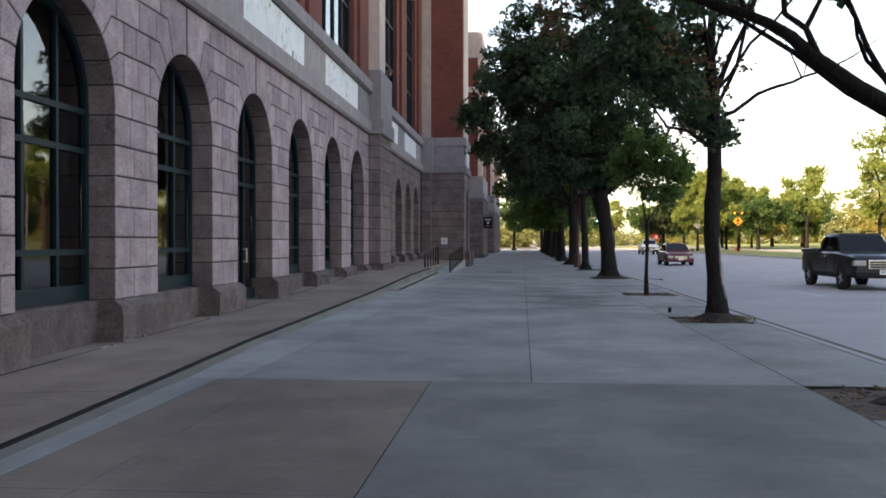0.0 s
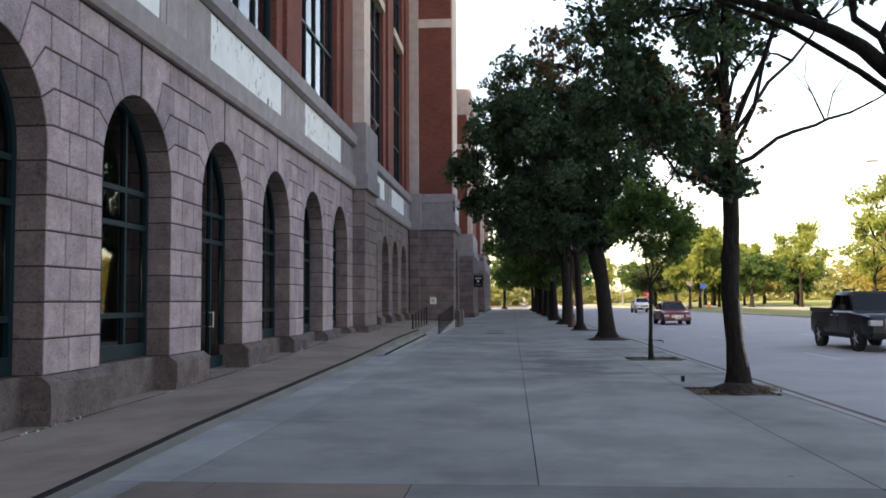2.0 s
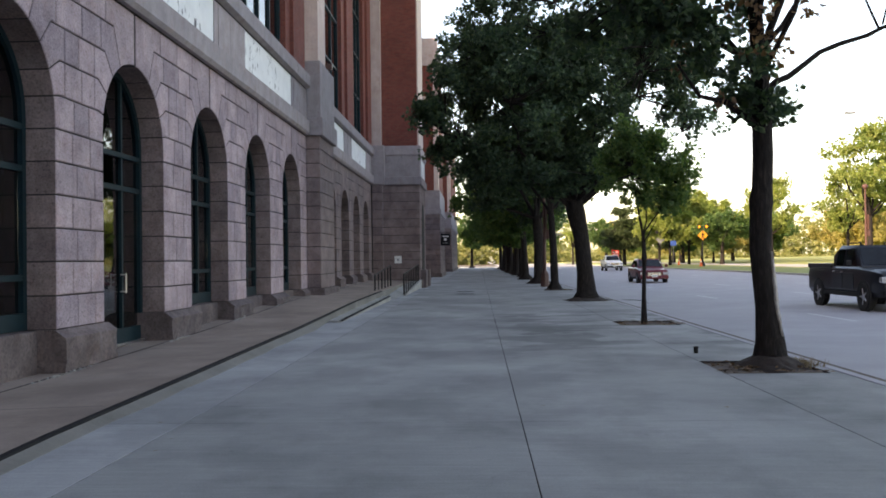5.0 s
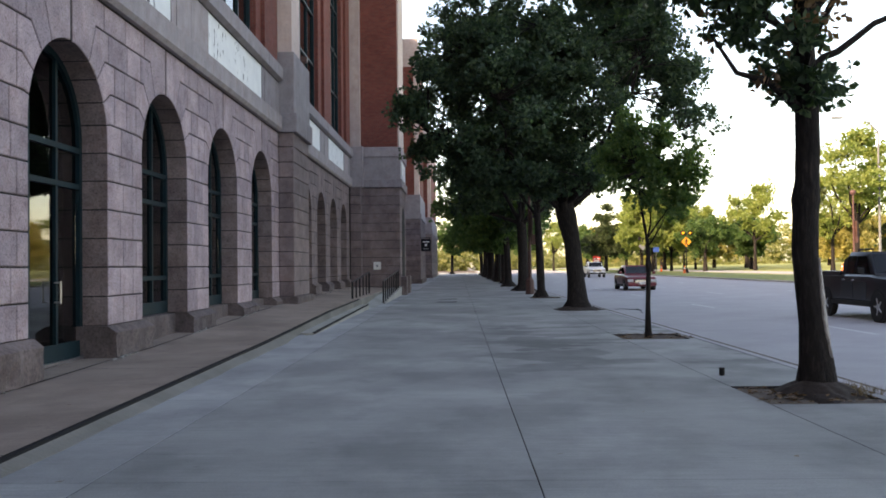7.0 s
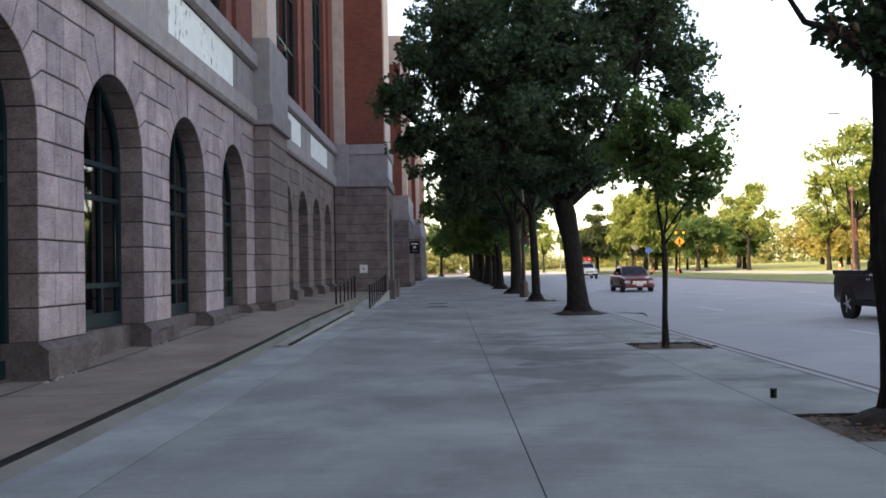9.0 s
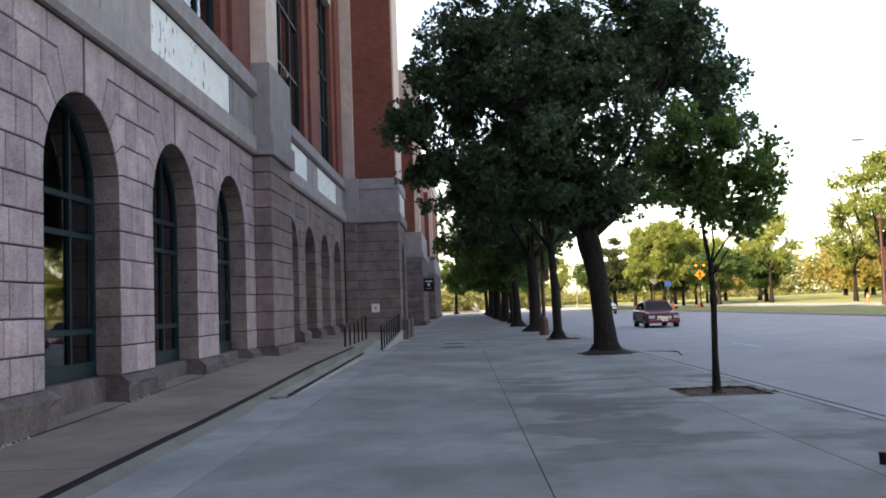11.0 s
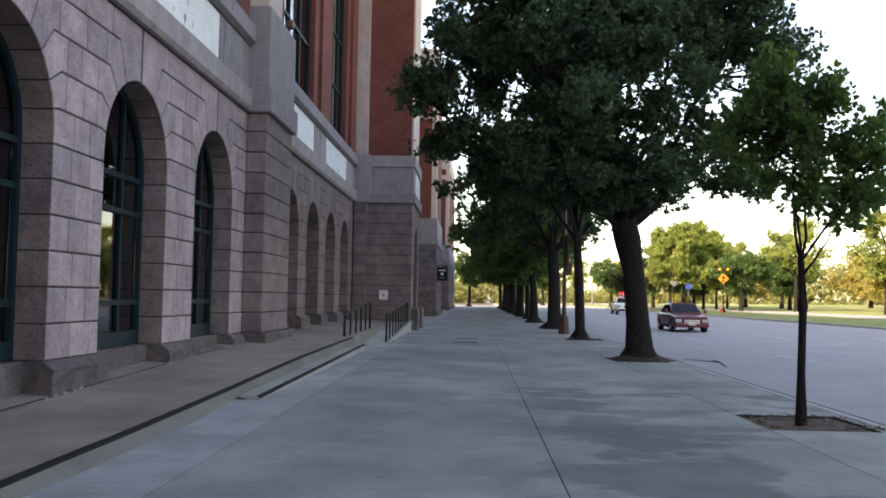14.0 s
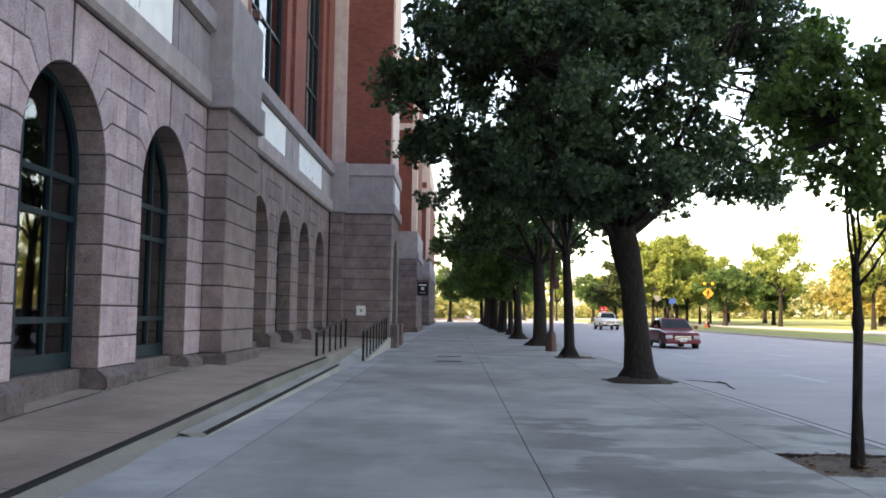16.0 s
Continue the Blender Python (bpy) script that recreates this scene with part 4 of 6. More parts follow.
def tree(name, label, base, trunk, crown, clusters, per, size, mat, seed, spread=0.38, limbs=8, limb_r=0.1, bare=(), dry=(), group="street trees", flare=1.6):
    """trunk: points and radii from the ground up; crown: ellipsoids (centre and half sizes), relative to the base."""
    rnd = random.Random(seed)
    ob = thing(name, label, "tree", group, at=base)
    verts, faces = [], []
    pts = [p for p, r in trunk]
    tube(verts, faces, [Vector(p) for p in pts], [r for p, r in trunk], 14)
    for v in range(len(verts)):
        x, y, z = verts[v]
        k = noise.noise((x * 3 + seed, y * 3, z * 1.2)) * 0.13 + noise.noise((x * 9, y * 9 + seed, z * 3.1)) * 0.06
        r0 = (flare - 1) * max(0.0, 1 - max(z, 0) / 0.35) ** 2 * (1 + 0.5 * math.sin(5 * math.atan2(y, x)))
        verts[v] = (x * 1 + (x - pts[0][0]) * (k + r0), y + (y - pts[0][1]) * (k + r0), z)
    ob_t = new("trunk", mesh_of("trunk", verts, faces, BARK, True))
    ob_t.parent = ob
    fork = Vector(pts[-1])
    vol = [(a * b * c) ** 0.75 for _, _, _, a, b, c in crown]
    cs = []
    ball = lambda k: Vector((rnd.gauss(0, 1), rnd.gauss(0, 1), rnd.gauss(0, 1))).normalized() * rnd.random() ** k
    lobe = None
    for i in range(clusters):
        if i % 5 == 0:
            x, y, z, a, b, c = rnd.choices(crown, vol)[0]
            d = ball(0.36)
            lobe, wide = Vector((x + d.x * a, y + d.y * b, z + d.z * c)), min(0.85, max(0.16, 0.30 * (a * b * c) ** (1 / 3)))
        d = ball(0.5) * wide
        cs.append(lobe + Vector((d.x, d.y, d.z * 0.72)))
    ends = [cs[0]]
    while len(ends) < limbs:
        ends.append(max(cs, key=lambda p: min((p - e).length for e in ends) * (0.6 + 0.4 * rnd.random())))
    verts, faces, nodes = [], [], []
    for e in ends:
        start = fork - Vector((0, 0, rnd.uniform(0, 0.12) * fork.z))
        path_pts = bend(start, fork + (e - fork) * 0.86, rnd, 0.16, 7)
        tube(verts, faces, path_pts, [limb_r * (1 - 0.8 * i / 7) for i in range(8)], 7)
        nodes += [(p, limb_r * (1 - 0.8 * (i + 1) / 8)) for i, p in enumerate(path_pts[2:])]
    for c in cs:
        p, r = min(nodes, key=lambda q: (q[0] - c).length)
        if (c - p).length > 0.15:
            tube(verts, faces, bend(p, c, rnd, 0.12, 3), [min(r, 0.03) * k for k in (0.9, 0.65, 0.4, 0.2)], 4)
    for limb in bare:
        tube(verts, faces, [p for p, r in limb], [r for p, r in limb], 6)
    ob_l = new("branch_work", mesh_of("branch_work", verts, faces, BARK, True))
    ob_l.parent = ob
    ob_c = new("crown", leaves_mesh("crown", [tuple(c) for c in cs], per, size, spread, mat, seed))
    ob_c.parent = ob
    tagged(ob_c, kind="stuff")
    if dry:
        pts = [(x + rnd.gauss(0, s), y + rnd.gauss(0, s), z + rnd.gauss(0, s)) for x, y, z, s, k in dry for _ in range(k)]
        ob_d = new("dry_leaves", leaves_mesh("dry_leaves", pts, 16, size, 0.14, LEAF_DRY, seed + 7))
        ob_d.parent = ob
        tagged(ob_d, "brown withered leaf clusters", kind="stuff")
    return ob


# street trees, nearest first
bare0 = [[((0, 0, 2.3), 0.11), ((-0.3, 0, 2.62), 0.085), ((-0.66, 0, 2.83), 0.075), ((-0.9, 0, 3.01), 0.068), ((-1.08, 0, 3.14), 0.063), ((-1.25, 0.01, 3.31), 0.056), ((-1.44, 0.02, 3.43), 0.05), ((-1.64, 0.02, 3.52), 0.044), ((-1.92, 0.05, 3.64), 0.038), ((-2.2, 0.05, 3.73), 0.03), ((-2.6, 0.1, 3.93), 0.02), ((-3.1, 0.2, 4.3), 0.008)],
         [((-1.0, 0, 3.1), 0.036), ((-1.13, -0.03, 3.37), 0.03), ((-1.32, -0.05, 3.5), 0.026), ((-1.34, -0.06, 3.67), 0.022), ((-1.5, -0.1, 4.2), 0.012)],
         [((-1.13, -0.03, 3.37), 0.026), ((-0.96, -0.03, 3.71), 0.02), ((-0.7, 0.0, 4.2), 0.012)],
         [((-1.64, 0.02, 3.52), 0.03), ((-1.75, 0.2, 4.0), 0.022), ((-1.7, 0.3, 4.5), 0.012)]]
tree("oak_tree", "street oak with a long low limb over the pavement", (3.8, 8.2, -0.03),
     [((0, 0, 0), 0.17), ((0.02, 0, 0.5), 0.14), ((0, 0, 1.4), 0.13), ((-0.02, 0, 2.4), 0.12)],
     [(-0.3, 0.2, 5.3, 1.9, 1.7, 1.0), (-2.4, 0.2, 4.75, 1.5, 1.1, 0.65), (-0.6, 0.2, 4.2, 0.9, 1.0, 0.5), (-0.85, 0.0, 3.75, 0.6, 0.5, 0.4), (-0.6, 0.1, 3.45, 0.35, 0.4, 0.3)], 150, 84, 0.105, LEAF, 11, 0.26, 5, 0.04, bare0)

bare1 = [[((0.0, 0, 3.68), 0.05), ((0.14, 0, 3.82), 0.044), ((0.3, 0, 3.88), 0.04), ((0.5, 0.0, 4.03), 0.037), ((0.72, 0.0, 4.2), 0.034), ((1.0, 0, 4.31), 0.031), ((1.35, 0, 4.41), 0.028), ((1.55, 0, 4.51), 0.026), ((1.92, 0, 4.61), 0.022), ((2.4, 0, 4.85), 0.015), ((2.9, 0, 5.2), 0.008)],
         [((1.5, 0, 4.5), 0.018), ((1.35, 0, 4.85), 0.014), ((1.2, 0, 5.2), 0.01), ((1.25, 0, 5.75), 0.005)],
         [((1.55, 0, 4.55), 0.014), ((1.65, 0, 4.95), 0.011), ((1.9, 0, 5.3), 0.007), ((1.95, 0.1, 5.7), 0.004)],
         [((1.65, 0, 4.95), 0.009), ((2.1, 0.05, 5.15), 0.006), ((2.6, 0.1, 5.6), 0.003)],
         [((1.3, 0, 4.95), 0.009), ((1.05, 0.05, 5.3), 0.006), ((1.0, 0.1, 5.8), 0.003)],
         [((-0.08, 0, 4.1), 0.06), ((0.06, 0.0, 4.5), 0.052), ((0.24, 0.0, 4.95), 0.046), ((0.54, 0.0, 5.55), 0.04), ((0.85, 0.1, 6.4), 0.032), ((1.2, 0.2, 7.4), 0.018)],
         [((-0.1, 0, 4.2), 0.10), ((-0.13, 0.0, 5.0), 0.085), ((-0.1, 0.0, 5.8), 0.07), ((-0.05, 0.1, 7.2), 0.04), ((0.1, 0.2, 8.2), 0.015)],
         [((-0.1, 0, 3.2), 0.05), ((-0.6, -0.3, 3.5), 0.04), ((-1.0, -0.5, 3.55), 0.028), ((-1.3, -0.6, 3.95), 0.015)]]
scarred = tree("oak_tree", "street oak with sparse foliage, withered patches and a bare dead limb", (3.75, 17.0, -0.03),
     [((0.02, 0, 0), 0.235), ((0.01, 0, 0.12), 0.205), ((0.0, 0, 0.35), 0.18), ((-0.04, 0, 0.8), 0.145), ((-0.1, 0, 1.6), 0.137), ((-0.095, 0, 2.05), 0.142), ((-0.09, 0, 2.2), 0.158), ((-0.075, 0, 2.4), 0.136), ((-0.06, 0, 2.8), 0.132), ((-0.06, 0, 3.3), 0.13), ((-0.1, 0, 4.3), 0.115)],
     [(-1.3, -0.2, 5.3, 1.4, 1.5, 1.0), (0.0, 0, 3.62, 0.42, 0.5, 0.42), (-0.5, -0.1, 4.3, 0.7, 0.8, 0.6), (0.1, 0.1, 3.5, 0.36, 0.45, 0.3), (-0.3, 0.5, 7.4, 2.9, 2.9, 1.5), (-1.1, -0.3, 4.4, 0.8, 0.8, 0.5), (-0.1, 0.1, 4.9, 0.45, 0.5, 0.6), (-1.9, -0.2, 4.5, 0.7, 0.8, 0.6)], 420, 72, 0.10, LEAF, 12, 0.25, 8, 0.04,
     bare1, flare=1.15, dry=[(-2.9, -0.2, 5.7, 0.26, 16), (-1.2, -0.3, 4.75, 0.32, 14), (-0.25, -0.3, 4.5, 0.28, 10), (-0.3, -0.2, 3.8, 0.25, 5)])

def bark_scar(parent):
    """A strip of bare pale wood low on the street side of the trunk."""
    verts, faces = [], []
    zs = [0.42 + 0.08 * i for i in range(15)]
    for i, z in enumerate(zs):
        r = float(np.interp(z, [0, 0.3, 0.8, 1.6], [0.24, 0.183, 0.145, 0.137])) * 1.10 + 0.006
        cx = float(np.interp(z, [0.3, 0.8, 1.6], [0.0, -0.04, -0.1]))
        half = 15 * math.sin(math.pi * (i + 0.4) / 14.8) + 3 * math.sin(i * 2.3)
        for a in (-46 - half, -46 + half):
            verts.append((cx + r * math.cos(radians(a)), r * math.sin(radians(a)), z))
        for a in (-46 - half, -46 + half):
            verts.append((cx + (r - 0.04) * math.cos(radians(a)), (r - 0.04) * math.sin(radians(a)), z))
    for i in range(len(zs) - 1):
        k = 4 * i
        faces += [(k, k + 1, k + 5, k + 4), (k + 2, k, k + 4, k + 6), (k + 1, k + 3, k + 7, k + 5)]
    ob = new("bark_scar", mesh_of("bark_scar", verts, faces, SCAR, True))
    ob.parent = parent
    tagged(ob, "strip of bare pale grey wood")


bark_scar(scarred)

tree("sapling", "slender young oak with light green leaves in its pavement pit", (3.53, 25.05, -0.03),
     [((0, 0, 0), 0.06), ((0.0, 0, 0.6), 0.048), ((0.02, 0, 1.35), 0.046), ((0.02, 0, 1.45), 0.062), ((0.02, 0, 1.6), 0.045), ((0.0, 0, 2.05), 0.042)],
     [(0.0, 0, 3.5, 0.75, 0.75, 0.9), (0.5, 0.1, 3.6, 0.5, 0.6, 0.7), (-0.55, 0, 3.4, 0.5, 0.55, 0.6), (-0.1, 0, 4.3, 0.5, 0.5, 0.35), (0.3, -0.1, 2.75, 0.65, 0.5, 0.3), (-0.6, 0, 4.0, 0.4, 0.5, 0.5), (0.75, 0, 3.05, 0.35, 0.4, 0.35), (0.95, 0, 3.55, 0.42, 0.5, 0.5)], 265, 48, 0.078, LEAF_LIGHT, 13, 0.17, 5, 0.02, flare=1.2)

big_oak = tree("oak_tree", "large dense dark green street oak with a thick trunk", (3.6, 36.3, -0.03),
     [((0, 0, 0), 0.40), ((-0.02, 0, 0.35), 0.33), ((-0.06, 0, 1.0), 0.285), ((-0.18, 0, 2.2), 0.27), ((-0.3, 0, 3.0), 0.30), ((-0.42, 0, 3.5), 0.30)],
     [(-2.4, -1.4, 6.6, 3.3, 3.2, 2.3), (0.9, 0, 7.1, 3.3, 3.5, 3.0), (-1.0, 0, 9.2, 3.6, 3.6, 2.4), (-3.9, -1.0, 6.6, 2.1, 2.2, 2.0), (-4.9, -1.4, 5.9, 1.3, 1.5, 1.1), (-4.0, -1.0, 5.5, 1.3, 1.6, 0.9), (-4.1, -1.2, 7.3, 1.3, 1.4, 1.3), (-0.8, -0.6, 7.6, 2.2, 2.2, 1.9), (0.9, -1.0, 4.6, 2.4, 2.0, 0.7), (-2.4, 0.0, 4.7, 2.6, 2.4, 1.0), (2.9, 0, 7.9, 1.6, 2.0, 1.2), (-0.5, -0.6, 4.35, 2.0, 1.8, 0.55), (-3.2, -0.8, 4.5, 1.5, 1.6, 0.6), (-3.3, -0.8, 8.6, 1.9, 2.2, 1.6), (1.6, -0.5, 8.6, 1.8, 2.2, 1.6)],
     1010, 144, 0.122, LEAF, 14, 0.33, 14, 0.075, flare=1.3)

tree("oak_tree", "slim street oak with a narrow trunk beside a brown lamp post", (3.4, 47.3, -0.03),
     [((0, 0, 0), 0.24), ((0, 0, 0.4), 0.19), ((-0.05, 0, 2), 0.17), ((-0.15, 0, 4.0), 0.14)],
     [(-0.3, 0, 7.2, 2.9, 2.9, 2.6), (0.4, 0, 5.2, 1.9, 1.9, 0.7)], 200, 90, 0.18, LEAF, 15, 0.38, 8, 0.07)
tree("oak_tree", "broad street oak standing farther along the kerb", (3.45, 58.9, -0.03),
     [((0, 0, 0), 0.45), ((0, 0, 0.4), 0.34), ((0, 0, 2), 0.30), ((-0.1, 0, 4.0), 0.28)],
     [(-0.8, 0, 6.6, 4.4, 3.9, 2.8), (-1, 0, 8.6, 3.4, 3.2, 1.8)], 300, 95, 0.21, LEAF, 16, 0.45, 10, 0.12)
t5 = tree("oak_tree", "mid-green street oak with a leaning trunk", (3.2, 70.1, -0.03),
          [((0, 0, 0), 0.38), ((0, 0, 0.4), 0.27), ((-0.05, 0, 2), 0.22), ((-0.2, 0, 4.2), 0.2)],
          [(-0.8, 0, 6.0, 4.3, 3.6, 2.4), (-1.6, 0, 4.4, 2.8, 2.2, 0.8)], 260, 90, 0.23, LEAF_LIGHT, 17, 0.45, 9, 0.1)
for k, (x, y, turn, s) in enumerate([(3.4, 80.5, 40, 0.8), (3.3, 88, 120, 0.95), (3.4, 95, 200, 1.0), (3.3, 103, 290, 1.05), (3.4, 112, 70, 1.0), (3.3, 121, 160, 1.1), (3.4, 133, 250, 1.1), (3.3, 147, 20, 1.1), (-1.5, 172, 130, 1.1), (9, 215, 30, 1.3), (16, 235, 80, 1.2)]):
    copy_thing(t5, pose(x, y, -0.03, 0, 0, turn) @ Matrix.Diagonal((s, s, s, 1)))

# unseen oaks carry the row on behind the camera, added to block light
for x, y, turn in ((3.6, -5.0, 30), (3.7, -15.5, 150), (3.5, -27.0, 260)):
    copy_thing(big_oak, pose(x, y, -0.03, 0, 0, turn))

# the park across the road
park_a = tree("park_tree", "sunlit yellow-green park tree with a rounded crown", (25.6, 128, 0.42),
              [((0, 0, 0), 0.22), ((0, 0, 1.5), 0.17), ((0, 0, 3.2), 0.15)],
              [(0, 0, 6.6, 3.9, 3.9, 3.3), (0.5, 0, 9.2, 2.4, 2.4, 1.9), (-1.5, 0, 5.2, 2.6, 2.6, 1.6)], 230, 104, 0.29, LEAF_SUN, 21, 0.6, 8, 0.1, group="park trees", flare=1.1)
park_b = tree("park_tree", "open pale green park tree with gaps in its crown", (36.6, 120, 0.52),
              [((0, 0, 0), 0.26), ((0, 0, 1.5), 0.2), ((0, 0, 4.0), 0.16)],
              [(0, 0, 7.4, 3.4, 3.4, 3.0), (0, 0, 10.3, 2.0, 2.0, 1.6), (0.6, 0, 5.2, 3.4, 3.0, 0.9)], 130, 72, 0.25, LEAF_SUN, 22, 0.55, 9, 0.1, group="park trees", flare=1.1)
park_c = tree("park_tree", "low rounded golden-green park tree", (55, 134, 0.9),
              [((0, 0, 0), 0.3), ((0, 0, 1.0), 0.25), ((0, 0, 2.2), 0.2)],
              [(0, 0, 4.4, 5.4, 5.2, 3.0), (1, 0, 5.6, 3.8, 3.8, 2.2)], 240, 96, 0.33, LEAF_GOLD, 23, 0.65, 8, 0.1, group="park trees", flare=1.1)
park_d = tree("pine_tree", "dark layered pine with wide flat boughs", (23, 150, 0.4),
              [((0, 0, 0), 0.3), ((0, 0, 3), 0.22), ((0, 0, 7.5), 0.1)],
              [(0, 0, 3.4, 3.9, 3.9, 0.5), (0, 0, 5.0, 3.2, 3.2, 0.5), (0.4, 0, 6.6, 2.6, 2.6, 0.5), (0, 0, 8.4, 1.8, 1.8, 0.6), (0, 0, 9.8, 0.9, 0.9, 0.6)], 340, 64, 0.25, LEAF_PINE, 24, 0.5, 12, 0.06, group="park trees", flare=1.1)
park_e = tree("park_tree", "dense shaded green park tree", (31.5, 124, 0.48),
              [((0, 0, 0), 0.3), ((0, 0, 1.0), 0.24), ((0, 0, 2.4), 0.2)],
              [(0, 0, 4.6, 3.3, 3.3, 2.5)], 170, 96, 0.26, LEAF_LIGHT, 25, 0.5, 8, 0.09, group="park trees", flare=1.1)
COPIES = [
    (park_a, 29.5, 134, 70, 0.95), (park_a, 32.5, 139, 150, 0.85), (park_a, 27.5, 145, 250, 1.05), (park_a, 37, 150, 20, 0.9),
    (park_b, 33.5, 84, 60, 1.15), (park_b, 38, 100, 190, 0.9), (park_b, 50, 165, 10, 1.1), (park_b, 20.5, 205, 80, 1.0),
    (park_c, 47, 118, 60, 0.85), (park_c, 62, 128, 120, 1.0), (park_c, 70, 140, 200, 1.05), (park_c, 58, 150, 290, 1.1), (park_c, 78, 120, 30, 1.1), (park_c, 84, 146, 75, 1.2), (park_c, 66, 104, 140, 1.0),
    (park_c, 74, 92, 220, 1.1), (park_c, 90, 108, 310, 1.2), (park_c, 45, 168, 25, 1.1), (park_c, 38, 178, 95, 1.1), (park_c, 80, 74, 165, 1.1), (park_c, 95, 82, 235, 1.2), (park_c, 30, 200, 15, 1.2),
    (park_d, 40, 88, 40, 0.75), (park_d, 44, 92, 100, 0.6), (park_d, 52, 112, 170, 0.8), (park_d, 35, 170, 20, 1.0),
    (park_e, 28, 160, 70, 1.1), (park_e, 40, 132, 140, 1.0), (park_e, 24, 178, 210, 1.2), (park_e, 45, 150, 280, 1.1), (park_e, 34, 158, 330, 1.1), (park_e, 48, 96, 20, 0.55),
]
for i, (src, x, y, turn, s) in enumerate(COPIES):
    copy_thing(src, pose(x, y, park_height(x), 0, 0, turn) @ Matrix.Diagonal((s, s, s, 1)))
# woods far behind, one mass of leaf clumps on the horizon
rw = random.Random(5)
pts = []
for i in range(3200):
    a = rw.random()
    x = rw.uniform(-60, 40) if a < 0.42 else rw.uniform(40, 190)
    y = rw.uniform(285, 330) if a < 0.42 else 300 - (x - 40) * 1.45 + rw.uniform(-14, 14)
    top = 7 + 3.5 * math.sin(x * 0.09 + 1) + 2 * math.sin(x * 0.31)
    pts.append((x, y, rw.uniform(0.2, max(3.5, top))))
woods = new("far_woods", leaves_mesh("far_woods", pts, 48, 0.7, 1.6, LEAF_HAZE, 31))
tagged(woods, "belt of woods on the horizon, leaf colour tinted with haze and sunlight", "woods", kind="stuff")

# soil and mulch in the pits
for i, (x0, x1, y0, y1) in enumerate(PITS):
    pit = thing("tree_pit", "square pavement pit filled with brown soil and litter", "tree pit", "tree pits", "structure")
    bm = bmesh.new()
    bmesh.ops.create_grid(bm, x_segments=14, y_segments=14, size=0.5, matrix=Matrix.Translation(((x0 + x1) / 2, (y0 + y1) / 2, -0.03)) @ Matrix.Diagonal((x1 - x0, y1 - y0, 1, 1)))
    for v in bm.verts:
        v.co.z += 0.03 * noise.noise(v.co * 4) + 0.015 * noise.noise(v.co * 13)
    part("soil", bm, SOIL, pit)
    bm = bmesh.new()
    cx, cy = {0: (3.8, 8.2), 1: (3.75, 17.0), 2: (3.53, 25.05), 3: (3.6, 36.3), 4: (3.4, 47.3), 5: (3.45, 58.9), 6: (3.2, 70.1)}[i]
    if i != 2:
        R = {1: 0.6, 3: 1.0}.get(i, 0.6)
        bmesh.ops.create_cone(bm, cap_ends=False, segments=28, radius1=R, radius2=0.3 if i == 3 else 0.16, depth=0.2, matrix=Matrix.Translation((cx, cy, 0.045)))
        bmesh.ops.subdivide_edges(bm, edges=bm.edges, cuts=3, use_grid_fill=True)
        for v in bm.verts:
            k = 1 + 0.22 * noise.noise(Vector((v.co.x * 2.3, v.co.y * 2.3, i)))
            v.co.x, v.co.y = cx + (v.co.x - cx) * k, cy + (v.co.y - cy) * k
            v.co.z += 0.03 * noise.noise(v.co * 9)
        part("mulch", bm, MULCH, pit)
    rl = random.Random(i)
    if i == 1:
        verts, faces = [], []
        for q in range(420):
            x, y = 4.02 + abs(rl.gauss(0, 0.17)), 17.0 + rl.uniform(-0.32, 0.4)
            x, h, a = min(x, 4.42), rl.uniform(0.04, 0.13), rl.uniform(0, 6.28)
            dx, dy, k = math.cos(a), math.sin(a), len(verts)
            verts += [(x - dy * 0.005, y + dx * 0.005, -0.02), (x + dy * 0.005, y - dx * 0.005, -0.02), (x + dx * h * 0.7, y + dy * h * 0.7, h * 0.75)]
            faces.append((k, k + 1, k + 2))
        tuft = new("dry_grass", mesh_of("dry_grass", verts, faces, STRAW))
        tuft.parent = pit
        tagged(tuft, "tuft of dry yellowed grass", kind="stuff")
    litter = [(rl.uniform(x0, x1 + 0.1), rl.uniform(y0, y1), 0.012) for _ in range(60)]
    ob = new("leaf_litter", leaves_mesh("leaf_litter", litter, 5, 0.07, 0.05, LEAF_DRY, 40 + i))
    for v in ob.data.vertices:
        v.co.z = 0.004 + abs(v.co.z) * 0.3
    ob.parent = pit
    tagged(ob, kind="stuff")

# ---- railings ----
def railing(x, y0, y1, z0, z1, n, label, H=0.86, rise=0.0):
    r = thing("railing", label, "railing", "ramp railings", at=(x, y0, z0))
    L, dz = y1 - y0, z1 - z0
    bm = bmesh.new()
    rod(bm, (0, 0, H), (0, L, H + dz + rise), 0.03, n=10)
    part("top_rail", bm, BLACK_METAL, r)
    for i in range(n):
        t = i / (n - 1)
        bm = bmesh.new()
        rod(bm, (0, L * t, dz * t), (0, L * t, H + (dz + rise) * t), 0.034 if i in (0, n - 1) else 0.026, n=8)
        part("post", bm, BLACK_METAL, r)
        bm = bmesh.new()
        bmesh.ops.create_cone(bm, cap_ends=True, segments=10, radius1=0.05, radius2=0.045, depth=0.014, matrix=Matrix.Translation((0, L * t, dz * t + 0.007)))
        part("foot_plate", bm, BLACK_METAL, r)
    bm = bmesh.new()
    rod(bm, (0, 0, H - 0.3), (0.0, -0.12, H - 0.3), 0.014, n=8)
    rod(bm, (0, -0.12, H - 0.3), (0.0, -0.12, H), 0.02, n=8)
    rod(bm, (0, -0.12, H), (0.0, 0, H), 0.024, n=8)
    part("end_return", bm, BLACK_METAL, r)
    return r


